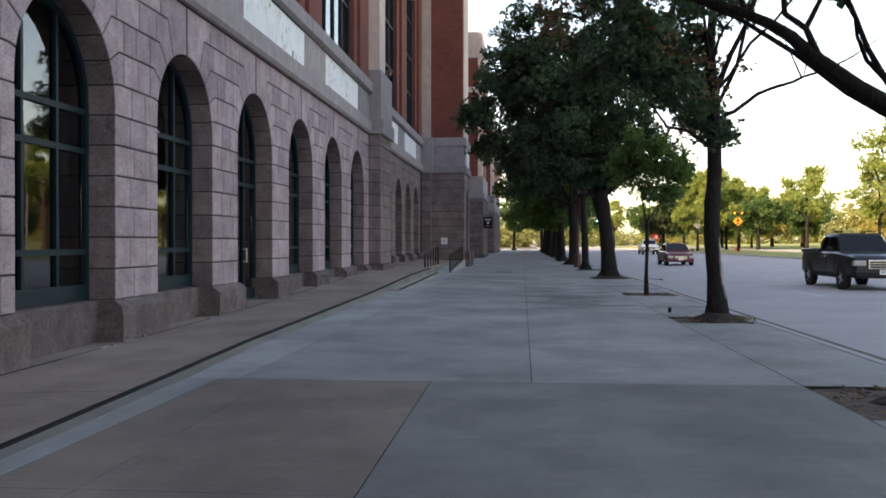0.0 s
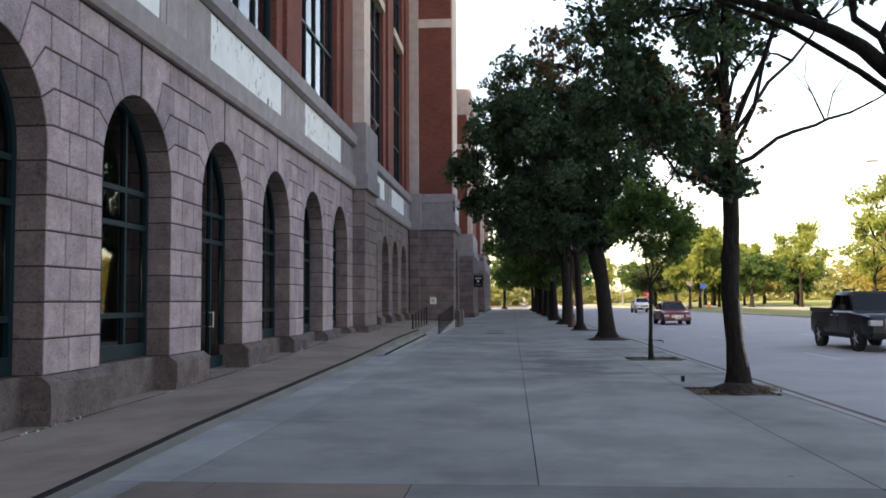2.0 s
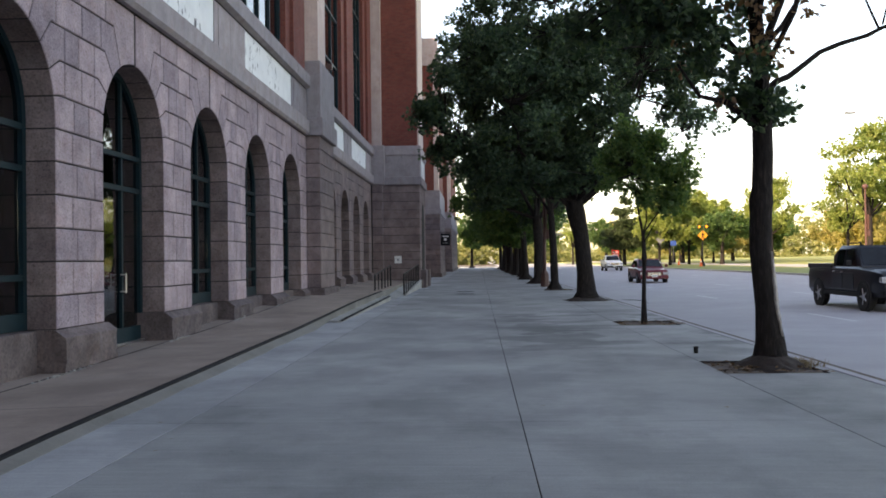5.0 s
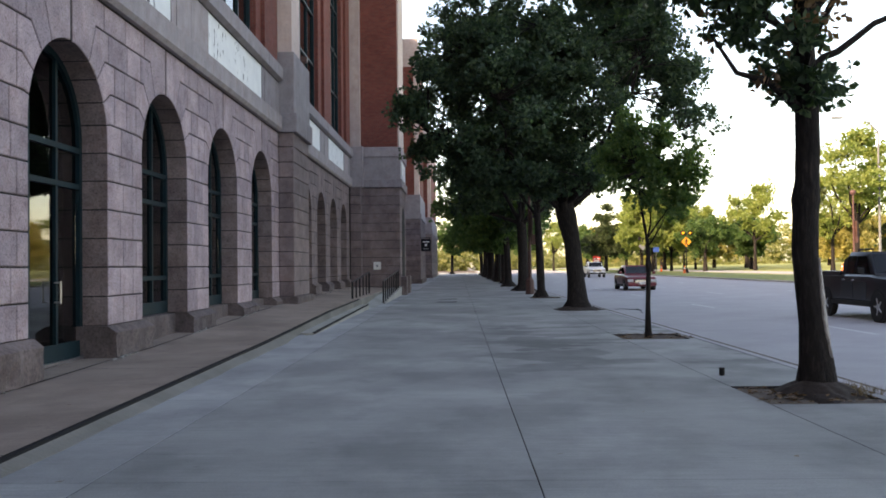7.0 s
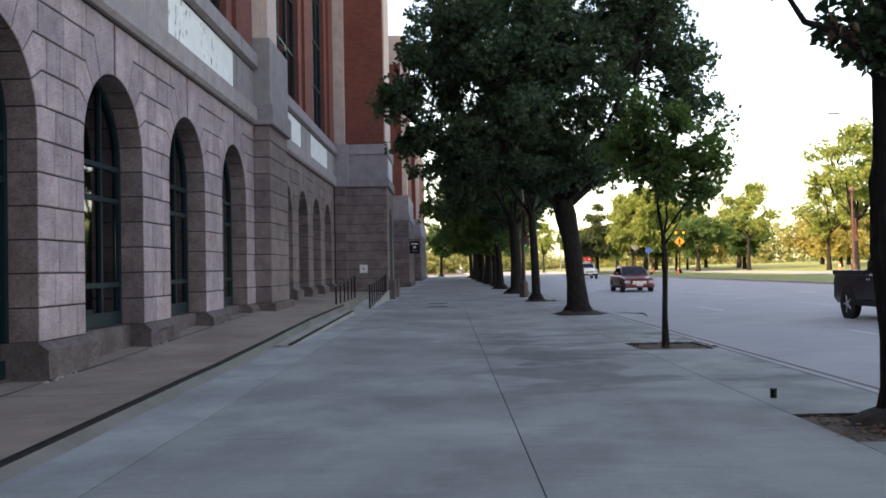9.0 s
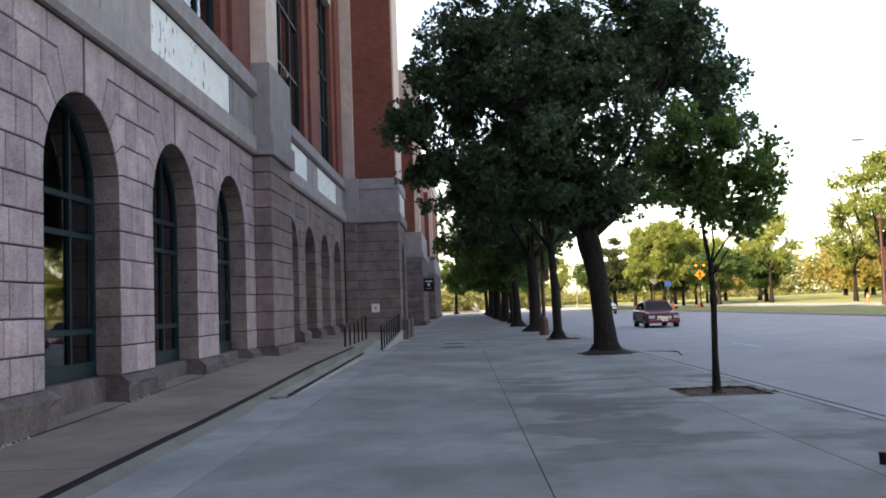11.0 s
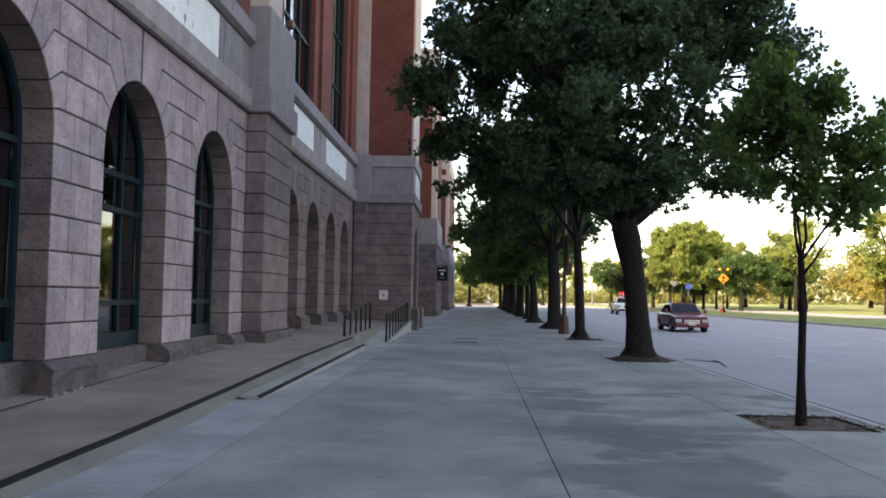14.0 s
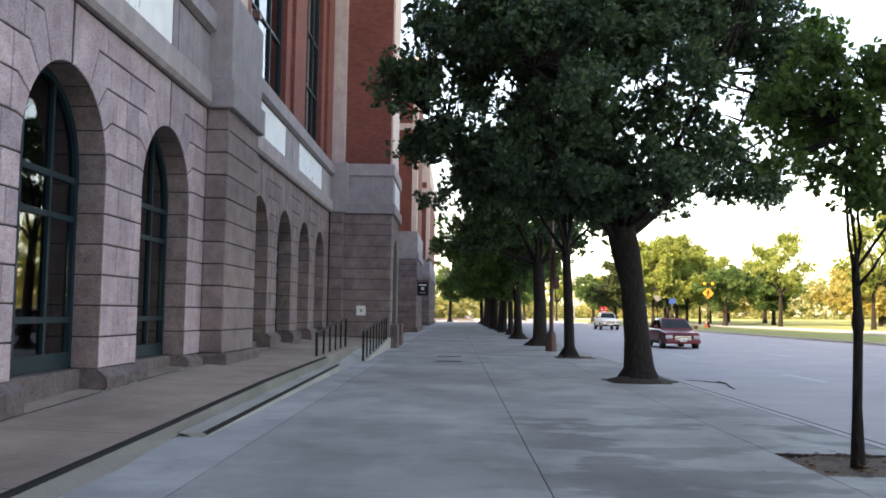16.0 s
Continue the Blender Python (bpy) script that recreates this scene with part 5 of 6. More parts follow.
railing(-3.28, 42.6, 51.5, 0.03, 0.4, 9, "black metal railing on the sloping ramp kerb")
railing(-3.98, 38.1, 44.0, 0.355, 0.37, 6, "black metal railing on the edge of the building walk", 0.58, 0.3)

# ---- lamp post, signs, small things on the pavement ----
def lamp_post(x, y, z, label):
    p = thing("lamp_post", label, "lamp post", "brown lamp posts", at=(x, y, z))
    bm = bmesh.new()
    bmesh.ops.create_cone(bm, cap_ends=True, segments=8, radius1=0.24, radius2=0.19, depth=0.7, matrix=Matrix.Translation((0, 0, 0.35)))
    part("base", bm, BROWN_METAL, p)
    bm = bmesh.new()
    bmesh.ops.create_cone(bm, cap_ends=True, segments=8, radius1=0.19, radius2=0.09, depth=0.16, matrix=Matrix.Translation((0, 0, 0.78)))
    part("collar", bm, BROWN_METAL, p)
    bm = bmesh.new()
    rod(bm, (0, 0, 0.8), (0, 0, 6.2), 0.09, 0.06, 12)
    part("pole", bm, BROWN_METAL, p)
    part("banner", boxed(0.1, 0.13, -0.3, 0.3, 3.0, 4.2), BROWN_METAL, p, "faded brown hanging banner plate")
    for zb in (3.0, 4.2):
        bm = bmesh.new()
        rod(bm, (0, 0, zb), (0.12, 0, zb), 0.015)
        part("bracket", bm, BROWN_METAL, p)
    part("sign_box", boxed(0.09, 0.3, -0.12, 0.12, 2.5, 3.0, bevel=0.02), BROWN_METAL, p)
    bm = bmesh.new()
    bmesh.ops.create_uvsphere(bm, u_segments=14, v_segments=10, radius=0.22, matrix=Matrix.Translation((0, 0, 6.4)))
    part("lamp_head", bm, BROWN_METAL, p, "", True)
    return p


lp = lamp_post(3.31, 52.4, 0.0, "brown metal lamp post with a flared base by the kerb")
copy_thing(lp, pose(30.4, 77.5, park_height(30.4)))

stub = thing("utility_post", "short dark capped utility stub in the pavement", "utility post", at=(3.13, 18.56, 0))
bm = bmesh.new()
bmesh.ops.create_cone(bm, cap_ends=True, segments=14, radius1=0.034, radius2=0.034, depth=0.085, matrix=Matrix.Translation((0, 0, 0.042)))
part("body", bm, BLACK_METAL, stub)
bm = bmesh.new()
bmesh.ops.create_cone(bm, cap_ends=True, segments=14, radius1=0.041, radius2=0.036, depth=0.016, matrix=Matrix.Translation((0, 0, 0.093)))
part("cap", bm, BLACK_METAL, stub)

for y in (43.45, 46.6):
    grate = thing("drain_grate", "dark iron slotted drain grate set in the pavement", "drain grate", "drain grates", at=(-0.76, y, 0.002))
    bm = bmesh.new()
    for a, b, c, d in ((-0.4, 0.4, -0.15, -0.12), (-0.4, 0.4, 0.12, 0.15), (-0.4, -0.37, -0.12, 0.12), (0.37, 0.4, -0.12, 0.12)):
        box(bm, a, b, c, d, 0, 0.008)
    part("frame", bm, BLACK_METAL, grate)
    for i in range(9):
        x = -0.33 + i * 0.0825
        part("bar", boxed(x - 0.015, x + 0.015, -0.12, 0.12, 0.0, 0.006), BLACK_METAL, grate)
    # flat black plate paints the dark hollow below the bars
    part("painted_recess", boxed(-0.37, 0.37, -0.12, 0.12, -0.001, 0.002), RUBBER, grate)

plate = thing("wall_plate", "small white notice plate on the granite wall", "sign", at=(-4.45, Y3 - 0.003, 1.52))
part("board", boxed(-0.19, 0.19, -0.02, 0, -0.2, 0.2, bevel=0.006), WHITE_PLATE, plate)
GREY_PRINT = simple("grey_print", (0.25, 0.28, 0.3), 0.7)
part("print_mark", boxed(-0.05, 0.05, -0.024, -0.0205, -0.06, 0.05), GREY_PRINT, plate)

blade = thing("hanging_sign", "black hanging sign board with pale lettering on the wall", "sign", at=(-3.05, 83.9, 3.3))
part("board", boxed(-0.42, 0.42, -0.04, 0.04, -0.55, 0.5, bevel=0.03), BLACK_METAL, blade)
part("letter_bar", boxed(-0.28, 0.28, -0.046, -0.041, 0.2, 0.3), WHITE_PLATE, blade)
part("letter_bar", boxed(-0.1, 0.1, -0.046, -0.041, -0.12, 0.08), WHITE_PLATE, blade)
part("letter_bar", boxed(-0.22, 0.22, -0.046, -0.041, -0.36, -0.3), GREY_PRINT, blade)
bm = bmesh.new()
rod(bm, (-0.5, 0, 0.6), (0.45, 0, 0.6), 0.025)
rod(bm, (-0.3, 0, 0.48), (-0.3, 0, 0.6), 0.012)
rod(bm, (0.3, 0, 0.48), (0.3, 0, 0.6), 0.012)
part("bracket", bm, BLACK_METAL, blade)

flood = thing("flood_lamp", "small brown floodlight fixed beside the beige pilaster", "lamp", at=(-5.3, 36.1, 8.15))
part("housing", boxed(-0.05, 0.15, -0.1, 0.1, 0.0, 0.2, bevel=0.03), BROWN_METAL, flood)
bm = bmesh.new()
rod(bm, (0.04, 0, -0.2), (0.04, 0, 0.02), 0.02)
part("stem", bm, BROWN_METAL, flood)

rf = random.Random(8)
twig = thing("fallen_branch", "dark fallen branch lying on the road", "branch", at=(5.65, 37.2, road_height(5.6) + 0.012))
verts, faces = [], []
tube(verts, faces, [(0.2, 1.0, 0), (0.1, 0.5, 0.03), (0.15, 0.0, 0.02), (0.05, -0.6, 0.0), (-0.05, -1.3, 0.0)], [0.006, 0.012, 0.015, 0.016, 0.01], 6)
tube(verts, faces, [(0.15, 0.0, 0.02), (-0.3, 0.6, 0.03), (-0.5, 1.2, 0.0)], [0.012, 0.008, 0.004], 5)
b = new("stick", mesh_of("stick", verts, faces, BARK, True))
b.parent = twig
spots = [(rf.uniform(-3.2, 3.0), rf.uniform(3, 40), 0.004) for _ in range(46)] + [(rf.uniform(-5.4, -3.9), rf.uniform(6, 34), 0.0) for _ in range(20)]
spots = [(x, y, 0.006) for x, y, z in spots]
ob = new("fallen_leaves", leaves_mesh("fallen_leaves", spots, 1, 0.06, 0.0, LEAF_DRY, 77))
for v in ob.data.vertices:
    v.co.z = (walk_height(v.co.x, v.co.y) if v.co.x < -3.8 else 0) + 0.004 + abs(v.co.z % 0.013) * 0.5
tagged(ob, "scattered small dry leaves on the pavement", "leaves", kind="stuff")

# signs on the lawn's edge
YELLOW = simple("yellow_sign", (0.5, 0.22, 0.02), 0.45)
AMBER = simple("amber_lens", (0.8, 0.35, 0.02), 0.3)
RED_SIGN = simple("red_sign", (0.5, 0.03, 0.03), 0.5)
BLUE_SIGN = simple("blue_sign", (0.015, 0.05, 0.2), 0.6)
ORANGE = simple("orange_plastic", (0.75, 0.14, 0.03), 0.5)
GREY_SIGN = simple("bare_aluminium", (0.16, 0.165, 0.175), 0.6, 0.3)


def crossing_sign(x, y, back, label):
    s = thing("crossing_sign", label, "road sign", "crossing signs", at=(x, y, park_height(x)))
    bm = bmesh.new()
    rod(bm, (0, 0, 0), (0, 0, 4.6), 0.06, n=10)
    part("pole", bm, BLACK_METAL, s)
    bm = bmesh.new()
    bmesh.ops.create_cone(bm, cap_ends=True, segments=10, radius1=0.28, radius2=0.12, depth=0.5, matrix=Matrix.Translation((0, 0, 0.25)))
    part("base", bm, BLACK_METAL, s)
    bm = bmesh.new()
    m = Matrix.Translation((0, -0.09, 3.55)) @ Matrix.Rotation(radians(45), 4, "Y") @ Matrix.Diagonal((0.82, 0.03, 0.82, 1))
    bmesh.ops.create_cube(bm, size=1, matrix=m)
    board = part("board", bm, GREY_SIGN if back else YELLOW, s)
    if not back:
        bm = bmesh.new()
        bmesh.ops.create_uvsphere(bm, u_segments=10, v_segments=6, radius=0.07, matrix=Matrix.Translation((0.02, -0.11, 3.98)) @ Matrix.Diagonal((1, 0.2, 1, 1)))
        rod(bm, (0, -0.112, 3.85), (-0.02, -0.112, 3.45), 0.07, 0.05)
        rod(bm, (-0.02, -0.112, 3.45), (0.18, -0.112, 3.1), 0.045)
        rod(bm, (-0.02, -0.112, 3.45), (-0.2, -0.112, 3.1), 0.045)
        rod(bm, (0, -0.112, 3.8), (0.2, -0.112, 3.55), 0.035)
        rod(bm, (0, -0.112, 3.8), (-0.2, -0.112, 3.55), 0.035)
        part("walking_symbol", bm, BLACK_METAL, board)
    for u in (-0.42, 0.42):
        h = part("beacon", boxed(u - 0.2, u + 0.2, -0.2, 0.05, 4.35, 4.75, bevel=0.04), BLACK_METAL, s)
        if not back:
            bm = bmesh.new()
            bmesh.ops.create_cone(bm, cap_ends=True, segments=16, radius1=0.14, radius2=0.14, depth=0.03, matrix=Matrix.Translation((u, -0.215, 4.55)) @ Matrix.Rotation(radians(90), 4, "X"))
            part("lens", bm, AMBER, h, "amber beacon lens")
    bm = bmesh.new()
    rod(bm, (-0.5, 0, 4.55), (0.5, 0, 4.55), 0.03)
    part("crossbar", bm, BLACK_METAL, s)
    return s


crossing_sign(25.7, 110.5, False, "yellow diamond crossing sign with amber beacons on a black pole")
crossing_sign(23.9, 126.0, True, "crossing sign seen from its grey back with two beacons")


def plate_sign(x, y, z0, w, h, mat, label, bars=False):
    s = thing("road_sign", label, "road sign", at=(x, y, park_height(max(x, 22.9))))
    bm = bmesh.new()
    rod(bm, (0, 0, 0), (0, 0, z0 + h / 2), 0.03, n=8)
    part("post", bm, GREY_SIGN, s)
    b = part("board", boxed(-w / 2, w / 2, -0.06, -0.035, z0 - h / 2, z0 + h / 2, bevel=0.008), mat, s)
    if bars:
        part("letter_bar", boxed(-w * 0.36, w * 0.36, -0.066, -0.061, z0 + h * 0.08, z0 + h * 0.2), WHITE_PLATE, b)
        part("letter_bar", boxed(-w * 0.36, w * 0.36, -0.066, -0.061, z0 - h * 0.2, z0 - h * 0.08), WHITE_PLATE, b)


plate_sign(24.2, 168, 2.0, 1.3, 1.3, RED_SIGN, "red square road sign with pale lettering", True)
plate_sign(25.2, 124, 2.9, 0.75, 0.65, BLUE_SIGN, "small blue road sign on a grey post")
for x, y in ((25.2, 109.4), (35.6, 92), (27.4, 131)):
    c = thing("traffic_cone", "orange plastic traffic cone on the lawn", "traffic cone", "orange cones", at=(x, y, park_height(x)))
    part("base", boxed(-0.2, 0.2, -0.2, 0.2, 0, 0.04, bevel=0.01), ORANGE, c)
    bm = bmesh.new()
    bmesh.ops.create_cone(bm, cap_ends=True, segments=16, radius1=0.16, radius2=0.04, depth=0.8, matrix=Matrix.Translation((0, 0, 0.44)))
    part("cone", bm, ORANGE, c)
    bm = bmesh.new()
    bmesh.ops.create_cone(bm, cap_ends=False, segments=16, radius1=0.115, radius2=0.09, depth=0.14, matrix=Matrix.Translation((0, 0, 0.55)))
    part("white_band", bm, WHITE_PLATE, c)

# street light on the far side, and the signals at the junction
sl = thing("street_light", "tall grey street light with a long curved arm", "street light", at=(34.5, 82, park_height(34.5)))
bm = bmesh.new()
rod(bm, (0, 0, 0), (0, 0, 11.8), 0.12, 0.07, 12)
part("pole", bm, GREY_SIGN, sl)
verts, faces = [], []
tube(verts, faces, [(0, 0, 11.7), (-0.8, 0, 12.5), (-2.0, 0, 12.85), (-3.0, 0, 12.9)], [0.06, 0.05, 0.045, 0.04], 8)
o = new("arm", mesh_of("arm", verts, faces, GREY_SIGN, True))
o.parent = sl
part("lantern", boxed(-3.8, -2.9, -0.16, 0.16, 12.82, 12.98, bevel=0.05), GREY_SIGN, sl)
GREEN_LENS = Mat("green_signal_lens", 0.4)
GREEN_LENS.colour((0.02, 0.4, 0.2))
GREEN_LENS.b.inputs["Emission Color"].default_value = (0.05, 1.0, 0.55, 1)
GREEN_LENS.b.inputs["Emission Strength"].default_value = 2.5
GREEN_LENS = GREEN_LENS.m
sig = thing("traffic_signal", "grey signal mast with green lights over the junction", "traffic signal", at=(25.5, 215, 0.3))
bm = bmesh.new()
rod(bm, (0, 0, 0), (0, 0, 7.2), 0.18, 0.13)
part("pole", bm, GREY_SIGN, sig)
bm = bmesh.new()
rod(bm, (0, 0, 6.6), (-15, 0, 7.0), 0.11, 0.06)
part("mast_arm", bm, GREY_SIGN, sig)
for u in (-3.5, -8.0, -12.5):
    h = part("signal_head", boxed(u - 0.25, u + 0.25, -0.3, 0.05, 5.9, 7.2, bevel=0.05), BLACK_METAL, sig)
    bm = bmesh.new()
    bmesh.ops.create_cone(bm, cap_ends=True, segments=14, radius1=0.16, radius2=0.16, depth=0.05, matrix=Matrix.Translation((u, -0.33, 6.15)) @ Matrix.Rotation(radians(90), 4, "X"))
    part("lens", bm, GREEN_LENS, h, "lit green signal lens")


# ---- vehicles ----
def car_paint(name, c):
    k = Mat(name, 0.28, 0.0, 0.3)
    f = k.noise(2.0, 3)
    k.colour(k.ramp(f, [(0.3, tuple(v * 0.9 for v in c)), (0.7, tuple(min(1, v * 1.1) for v in c))]))
    k.b.inputs["Coat Weight"].default_value = 0.22
    k.b.inputs["Coat Roughness"].default_value = 0.05
    return k.m


HEADLAMP = simple("headlamp_lens", (0.42, 0.43, 0.45), 0.1, 0.3)
CHROME = simple("chrome", (0.7, 0.7, 0.72), 0.12, 1.0)


def shell(bm, stations):
    """A body from cross sections along y: (y, list of (half width, z) from the bottom to the top)."""
    rows = []
    for y, sec in stations:
        pts = [(-w, z) for w, z in sec] + [(w, z) for w, z in reversed(sec)]
        rows.append([bm.verts.new((x, y, z)) for x, z in pts])
    n = len(rows[0])
    for a, b in zip(rows, rows[1:]):
        for i in range(n):
            j = (i + 1) % n
            bm.faces.new((a[i], a[j], b[j], b[i]))
    bm.faces.new(rows[0])
    bm.faces.new(rows[-1][::-1])


def wheel(parent, x, y, r, w):
    sx = 1 if x > 0 else -1
    bm = bmesh.new()
    prof = [(0.62, -0.5), (0.93, -0.5), (1.0, -0.36), (1.0, 0.36), (0.93, 0.5), (0.62, 0.5)]
    n = 24
    rings = [[bm.verts.new((x + d * w, y + rr * r * math.cos(2 * math.pi * i / n), r + rr * r * math.sin(2 * math.pi * i / n))) for i in range(n)] for rr, d in prof]
    for a, b in zip(rings, rings[1:] + rings[:1]):
        for i in range(n):
            bm.faces.new((a[i], a[(i + 1) % n], b[(i + 1) % n], b[i]))
    wo = new("wheel")
    wo.parent = parent
    part("tyre", bm, RUBBER, wo)
    bm = bmesh.new()
    m = Matrix.Rotation(radians(90), 4, "Y")
    bmesh.ops.create_cone(bm, cap_ends=True, segments=24, radius1=0.2 * r, radius2=0.2 * r, depth=0.04, matrix=Matrix.Translation((x + sx * w * 0.42, y, r)) @ m)
    bmesh.ops.create_cone(bm, cap_ends=True, segments=24, radius1=0.62 * r, radius2=0.62 * r, depth=0.02, matrix=Matrix.Translation((x + sx * w * 0.2, y, r)) @ m)
    for k in range(5):
        a = 2 * math.pi * k / 5
        rod(bm, (x + sx * w * 0.4, y, r), (x + sx * w * 0.4, y + 0.6 * r * math.cos(a), r + 0.6 * r * math.sin(a)), 0.07 * r, 0.06 * r, 6)
    part("rim", bm, STEEL, wo)


def vehicle(kind, label, at, paint, L, Wd, H, hood, belt, wheel_r, pickup=False):
    """A vehicle that faces -y: nose at y = -L/2."""
    v = thing(kind, label, "car" if not pickup else "pickup", at=at)
    hw = Wd / 2
    low = 0.24 if not pickup else 0.38
    y = lambda t: -L / 2 + L * t
    sec = lambda w, top, cr: [(w * 0.90, low), (w, low + 0.14), (w, top - 0.18), (w * 0.965, top - 0.05), (w * cr, top)]
    bm = bmesh.new()
    st = [(y(0.0), sec(hw * 0.86, hood - 0.16, 0.86)), (y(0.025), sec(hw * 0.95, hood - 0.06, 0.88)), (y(0.12), sec(hw, hood, 0.86)), (y(0.26), sec(hw, belt - 0.02, 0.88)), (y(0.30), sec(hw, belt, 0.9)),
          (y(0.60), sec(hw, belt, 0.9)), (y(0.9), sec(hw * 0.985, belt + (0.0 if pickup else 0.02), 0.9)), (y(0.985), sec(hw * 0.94, belt - 0.03, 0.88)), (y(1.0), sec(hw * 0.86, belt - 0.12, 0.85))]
    shell(bm, st)
    body = part("body", bm, paint, v, smooth=True)
    body.data.set_sharp_from_angle(angle=radians(32))
    # doors stand a little proud of the body, with dark seams between them
    for s in (-1, 1):
        for f0, f1 in (((0.315, 0.455), (0.465, 0.605)) if pickup else ((0.30, 0.485), (0.495, 0.68))):
            part("door", boxed(s * (hw - 0.03), s * (hw + 0.008), y(f0), y(f1), low + 0.17, belt - 0.17, bevel=0.012), paint, v)
        part("sill_trim", boxed(s * (hw * 0.86), s * (hw + 0.02), y(0.27), y(0.72), low - 0.02, low + 0.11, bevel=0.02), RUBBER, v)
    c0, c1, c2, c3 = ((0.27, 0.38, 0.60, 0.63) if pickup else (0.25, 0.43, 0.68, 0.93))
    tw = hw * 0.74
    bm = bmesh.new()
    shell(bm, [(y(c0), [(hw * 0.88, belt - 0.03), (hw * 0.87, belt - 0.01), (hw * 0.86, belt)]), (y(c1), [(hw * 0.88, belt - 0.03), (tw + 0.03, H - 0.1), (tw - 0.06, H)]),
               (y(c2), [(hw * 0.88, belt - 0.03), (tw + 0.03, H - 0.1), (tw - 0.06, H)]), (y(c3), [(hw * 0.88, belt - 0.03), (hw * 0.87, belt - 0.01 + (0.3 if pickup else 0)), (hw * 0.84, belt + (0.3 if pickup else 0))])])
    cabin = part("cabin", bm, paint, v, "", True)
    cabin.data.set_sharp_from_angle(angle=radians(28))
    # windscreen and side windows
    bm = bmesh.new()
    rake = (y(c1) - y(c0)) / (H - belt)
    a0, a1 = y(c0) + 0.06 * rake - 0.014, y(c1) - 0.07 * rake - 0.014
    q = [bm.verts.new(p) for p in ((-hw * 0.80, a0, belt + 0.06), (hw * 0.80, a0, belt + 0.06), (tw * 0.93, a1, H - 0.07), (-tw * 0.93, a1, H - 0.07))]
    bm.faces.new(q)
    bmesh.ops.solidify(bm, geom=bm.faces[:], thickness=0.012)
    part("windscreen", bm, CAR_GLASS, v)
    for s in (-1, 1):
        mid = (c1 + c2) / 2
        for f0, f1, g0, g1 in ((c0 + 0.045, mid - 0.008, c1 + 0.008, mid - 0.008), (mid + 0.008, c2 + (0.0 if pickup else 0.10), mid + 0.008, c2 - 0.01)):
            bm = bmesh.new()
            q = [bm.verts.new(p) for p in ((s * (hw * 0.885 + 0.004), y(f0), belt + 0.03), (s * (hw * 0.885 + 0.004), y(f1), belt + 0.03), (s * (tw + 0.045), y(g1), H - 0.12), (s * (tw + 0.045), y(g0), H - 0.12))]
            bm.faces.new(q)
            bmesh.ops.solidify(bm, geom=bm.faces[:], thickness=0.01)
            part("side_window", bm, CAR_GLASS, v)
        mir = part("mirror", boxed(s * (hw + 0.02), s * (hw + 0.2), y(c0 + 0.05), y(c0 + 0.05) + 0.1, belt + 0.02, belt + 0.18, bevel=0.03), BLACK_METAL if pickup else paint, v)
        part("headlight", boxed(s * hw * 0.56, s * hw * 0.955, y(0.0) - 0.012, y(0.035), hood - 0.36, hood - 0.19, bevel=0.035), HEADLAMP, v, "clear glossy headlight")
        part("fog_light", boxed(s * hw * 0.66, s * hw * 0.80, y(0.0) - 0.05, y(0.01), low + 0.08, low + 0.16, bevel=0.015), HEADLAMP, v)
        for k in (0.19, 0.80):
            bm = bmesh.new()
            m = Matrix.Translation((s * (hw - 0.02), y(k), wheel_r)) @ Matrix.Rotation(radians(90), 4, "Y")
            bmesh.ops.create_cone(bm, cap_ends=True, segments=24, radius1=wheel_r * 1.17, radius2=wheel_r * 1.17, depth=0.06, matrix=m)
            part("wheel_arch", bm, RUBBER, v)
            wheel(v, s * (hw - 0.09), y(k), wheel_r, 0.23)
        for k in ((0.44, 0.60) if not pickup else (0.46, 0.57)):
            part("door_handle", boxed(s * (hw - 0.005), s * (hw + 0.03), y(k) - 0.08, y(k) + 0.08, belt - 0.16, belt - 0.12, bevel=0.01), CHROME if pickup else paint, v)
    g = part("grille", boxed(-hw * 0.50, hw * 0.50, y(0.0) - 0.02, y(0.02), hood - 0.46, hood - 0.17, bevel=0.02), CHROME if pickup else RUBBER, v)
    for k in range(3):
        part("grille_bar", boxed(-hw * 0.44, hw * 0.44, y(0.0) - 0.03, y(0.0) - 0.018, hood - 0.42 + k * 0.075, hood - 0.37 + k * 0.075), RUBBER if pickup else CHROME, g)
    part("bumper", boxed(-hw * 0.94, hw * 0.94, y(0.0) - 0.09, y(0.035), low + 0.02, low + 0.2, bevel=0.05), BLACK_METAL if pickup else paint, v)
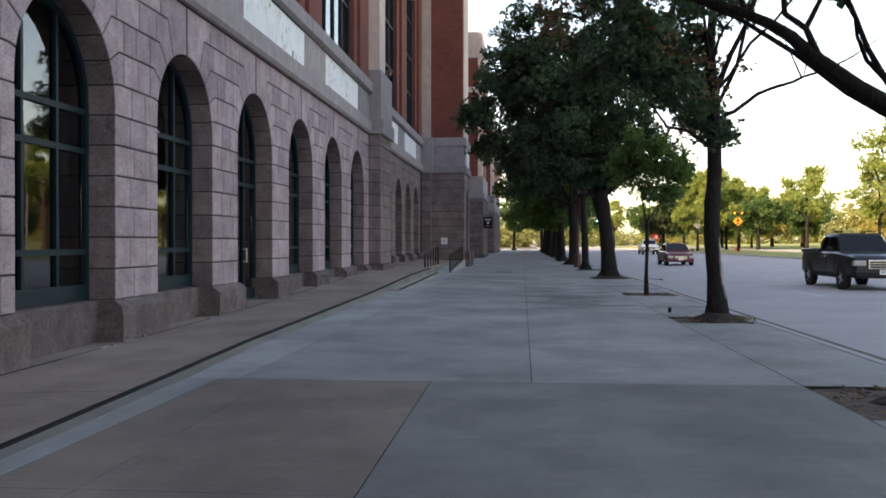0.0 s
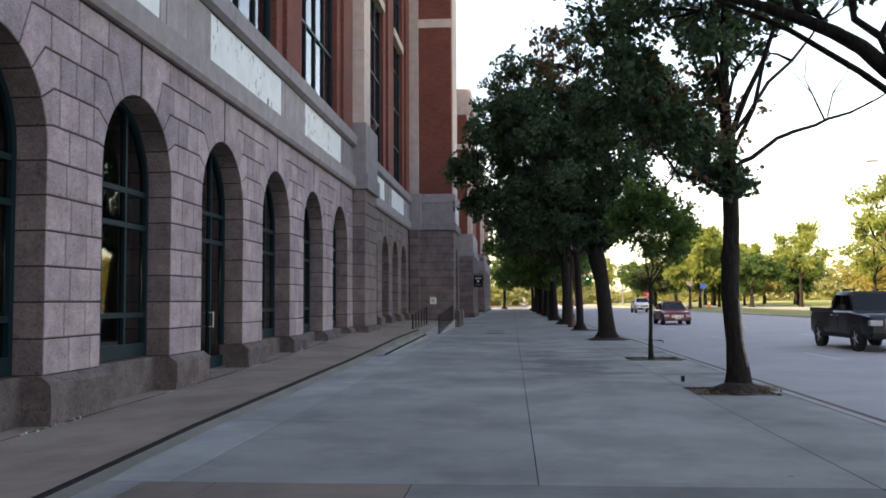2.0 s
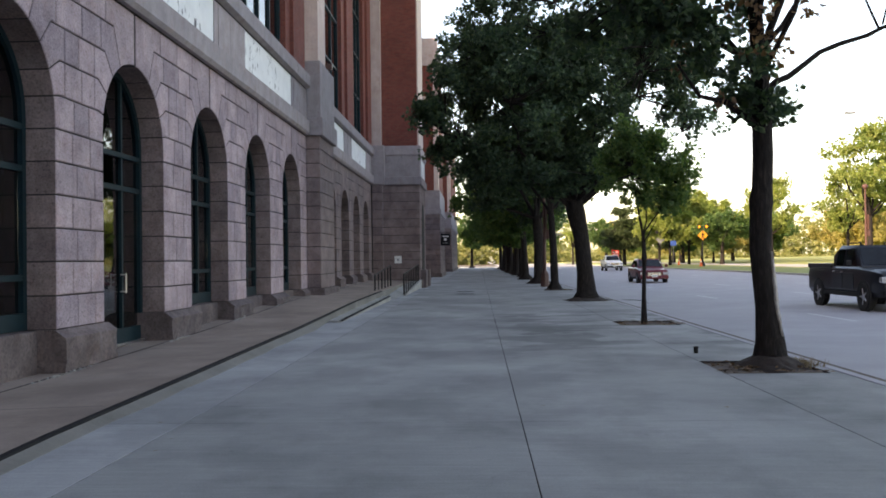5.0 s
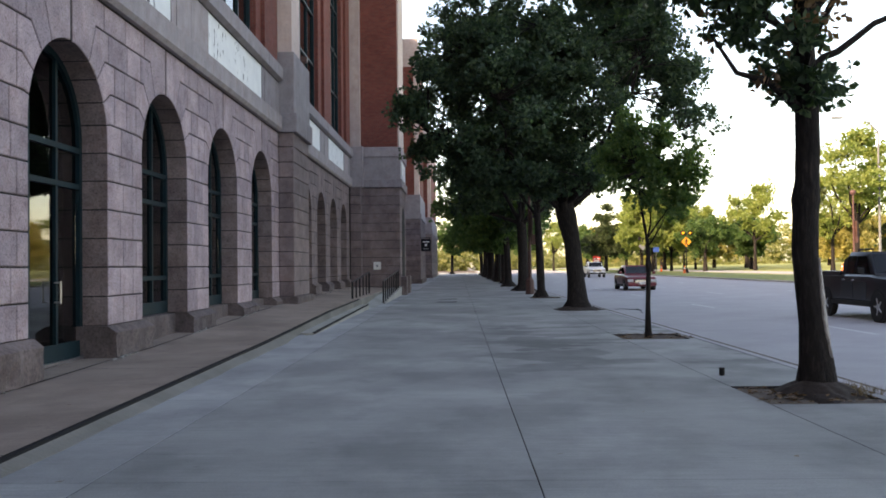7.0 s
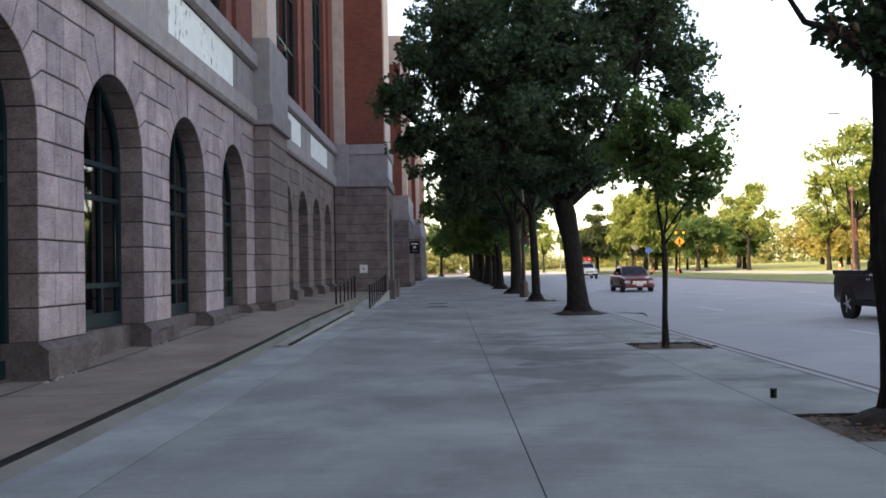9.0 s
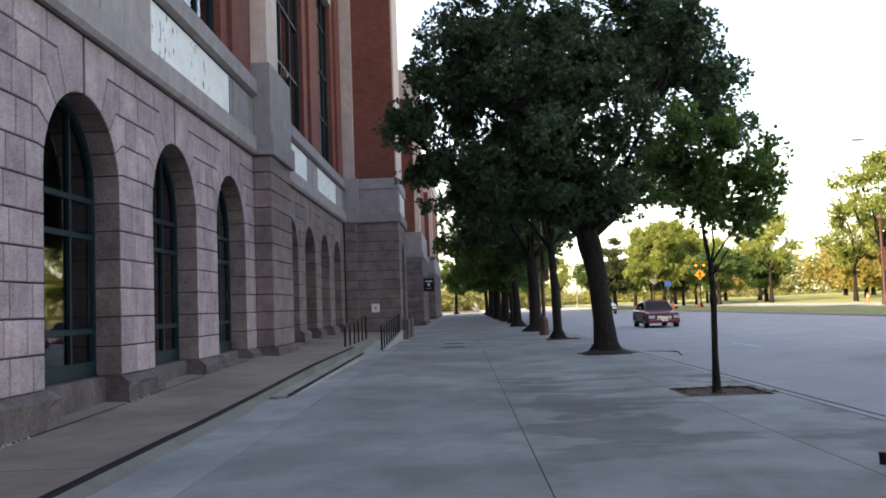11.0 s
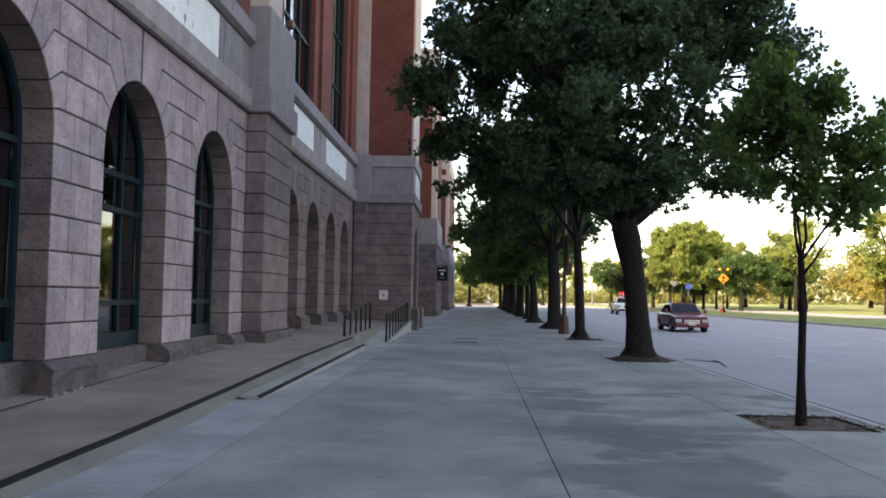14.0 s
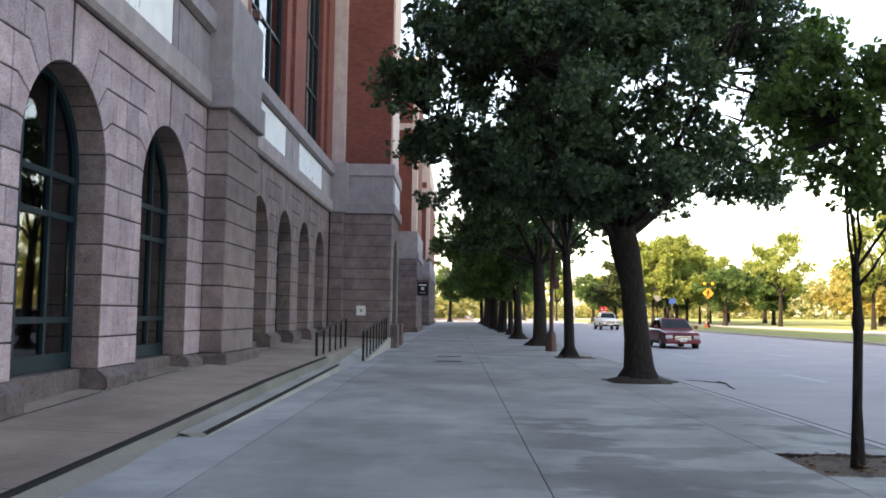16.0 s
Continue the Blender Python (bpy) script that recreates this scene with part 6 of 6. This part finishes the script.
    pl = part("number_plate", boxed(-0.16, 0.16, y(0.0) - 0.105, y(0.0) - 0.088, low + 0.12, low + 0.26), WHITE_PLATE, v)
    part("plate_bar", boxed(-0.12, 0.12, y(0.0) - 0.109, y(0.0) - 0.106, low + 0.17, low + 0.22), GREY_PRINT, pl)
    if pickup:
        part("bed_floor", boxed(-hw * 0.8, hw * 0.8, y(0.64), y(0.97), belt - 0.02, belt + 0.006), RUBBER, v)
        for s in (-1, 1):
            part("bed_rail", boxed(s * hw * 0.84, s * hw * 0.97, y(0.63), y(0.985), belt - 0.04, belt + 0.09, bevel=0.02), paint, v)
            bm = bmesh.new()
            rod(bm, (s * tw * 0.75, y(c1 + 0.02), H + 0.07), (s * tw * 0.75, y(c2 - 0.02), H + 0.07), 0.018, n=8)
            for k in (c1 + 0.03, c2 - 0.03):
                rod(bm, (s * tw * 0.75, y(k), H - 0.01), (s * tw * 0.75, y(k), H + 0.07), 0.014, n=8)
            part("roof_rail", bm, BLACK_METAL, v)
        part("tailgate", boxed(-hw * 0.9, hw * 0.9, y(0.975), y(0.99), belt - 0.1, belt + 0.09, bevel=0.02), paint, v)
    return v


vehicle("pickup_truck", "black crew-cab pickup truck with chrome grille on the road", (11.15, 31.2, road_height(11.15)), car_paint("black_car_paint", (0.012, 0.014, 0.02)), 5.3, 1.87, 1.78, 1.12, 1.18, 0.38, True)
vehicle("sedan", "dark red and blue-black sedan on the road", (10.3, 61.5, road_height(10.3)), car_paint("dark_red_car_paint", (0.12, 0.012, 0.022)), 4.6, 1.76, 1.46, 0.84, 0.92, 0.31)
vehicle("pickup_truck", "white pickup truck far along the road", (15.4, 112.0, road_height(15.4)), car_paint("white_car_paint", (0.6, 0.62, 0.64)), 5.4, 1.9, 1.8, 1.12, 1.18, 0.38, True)

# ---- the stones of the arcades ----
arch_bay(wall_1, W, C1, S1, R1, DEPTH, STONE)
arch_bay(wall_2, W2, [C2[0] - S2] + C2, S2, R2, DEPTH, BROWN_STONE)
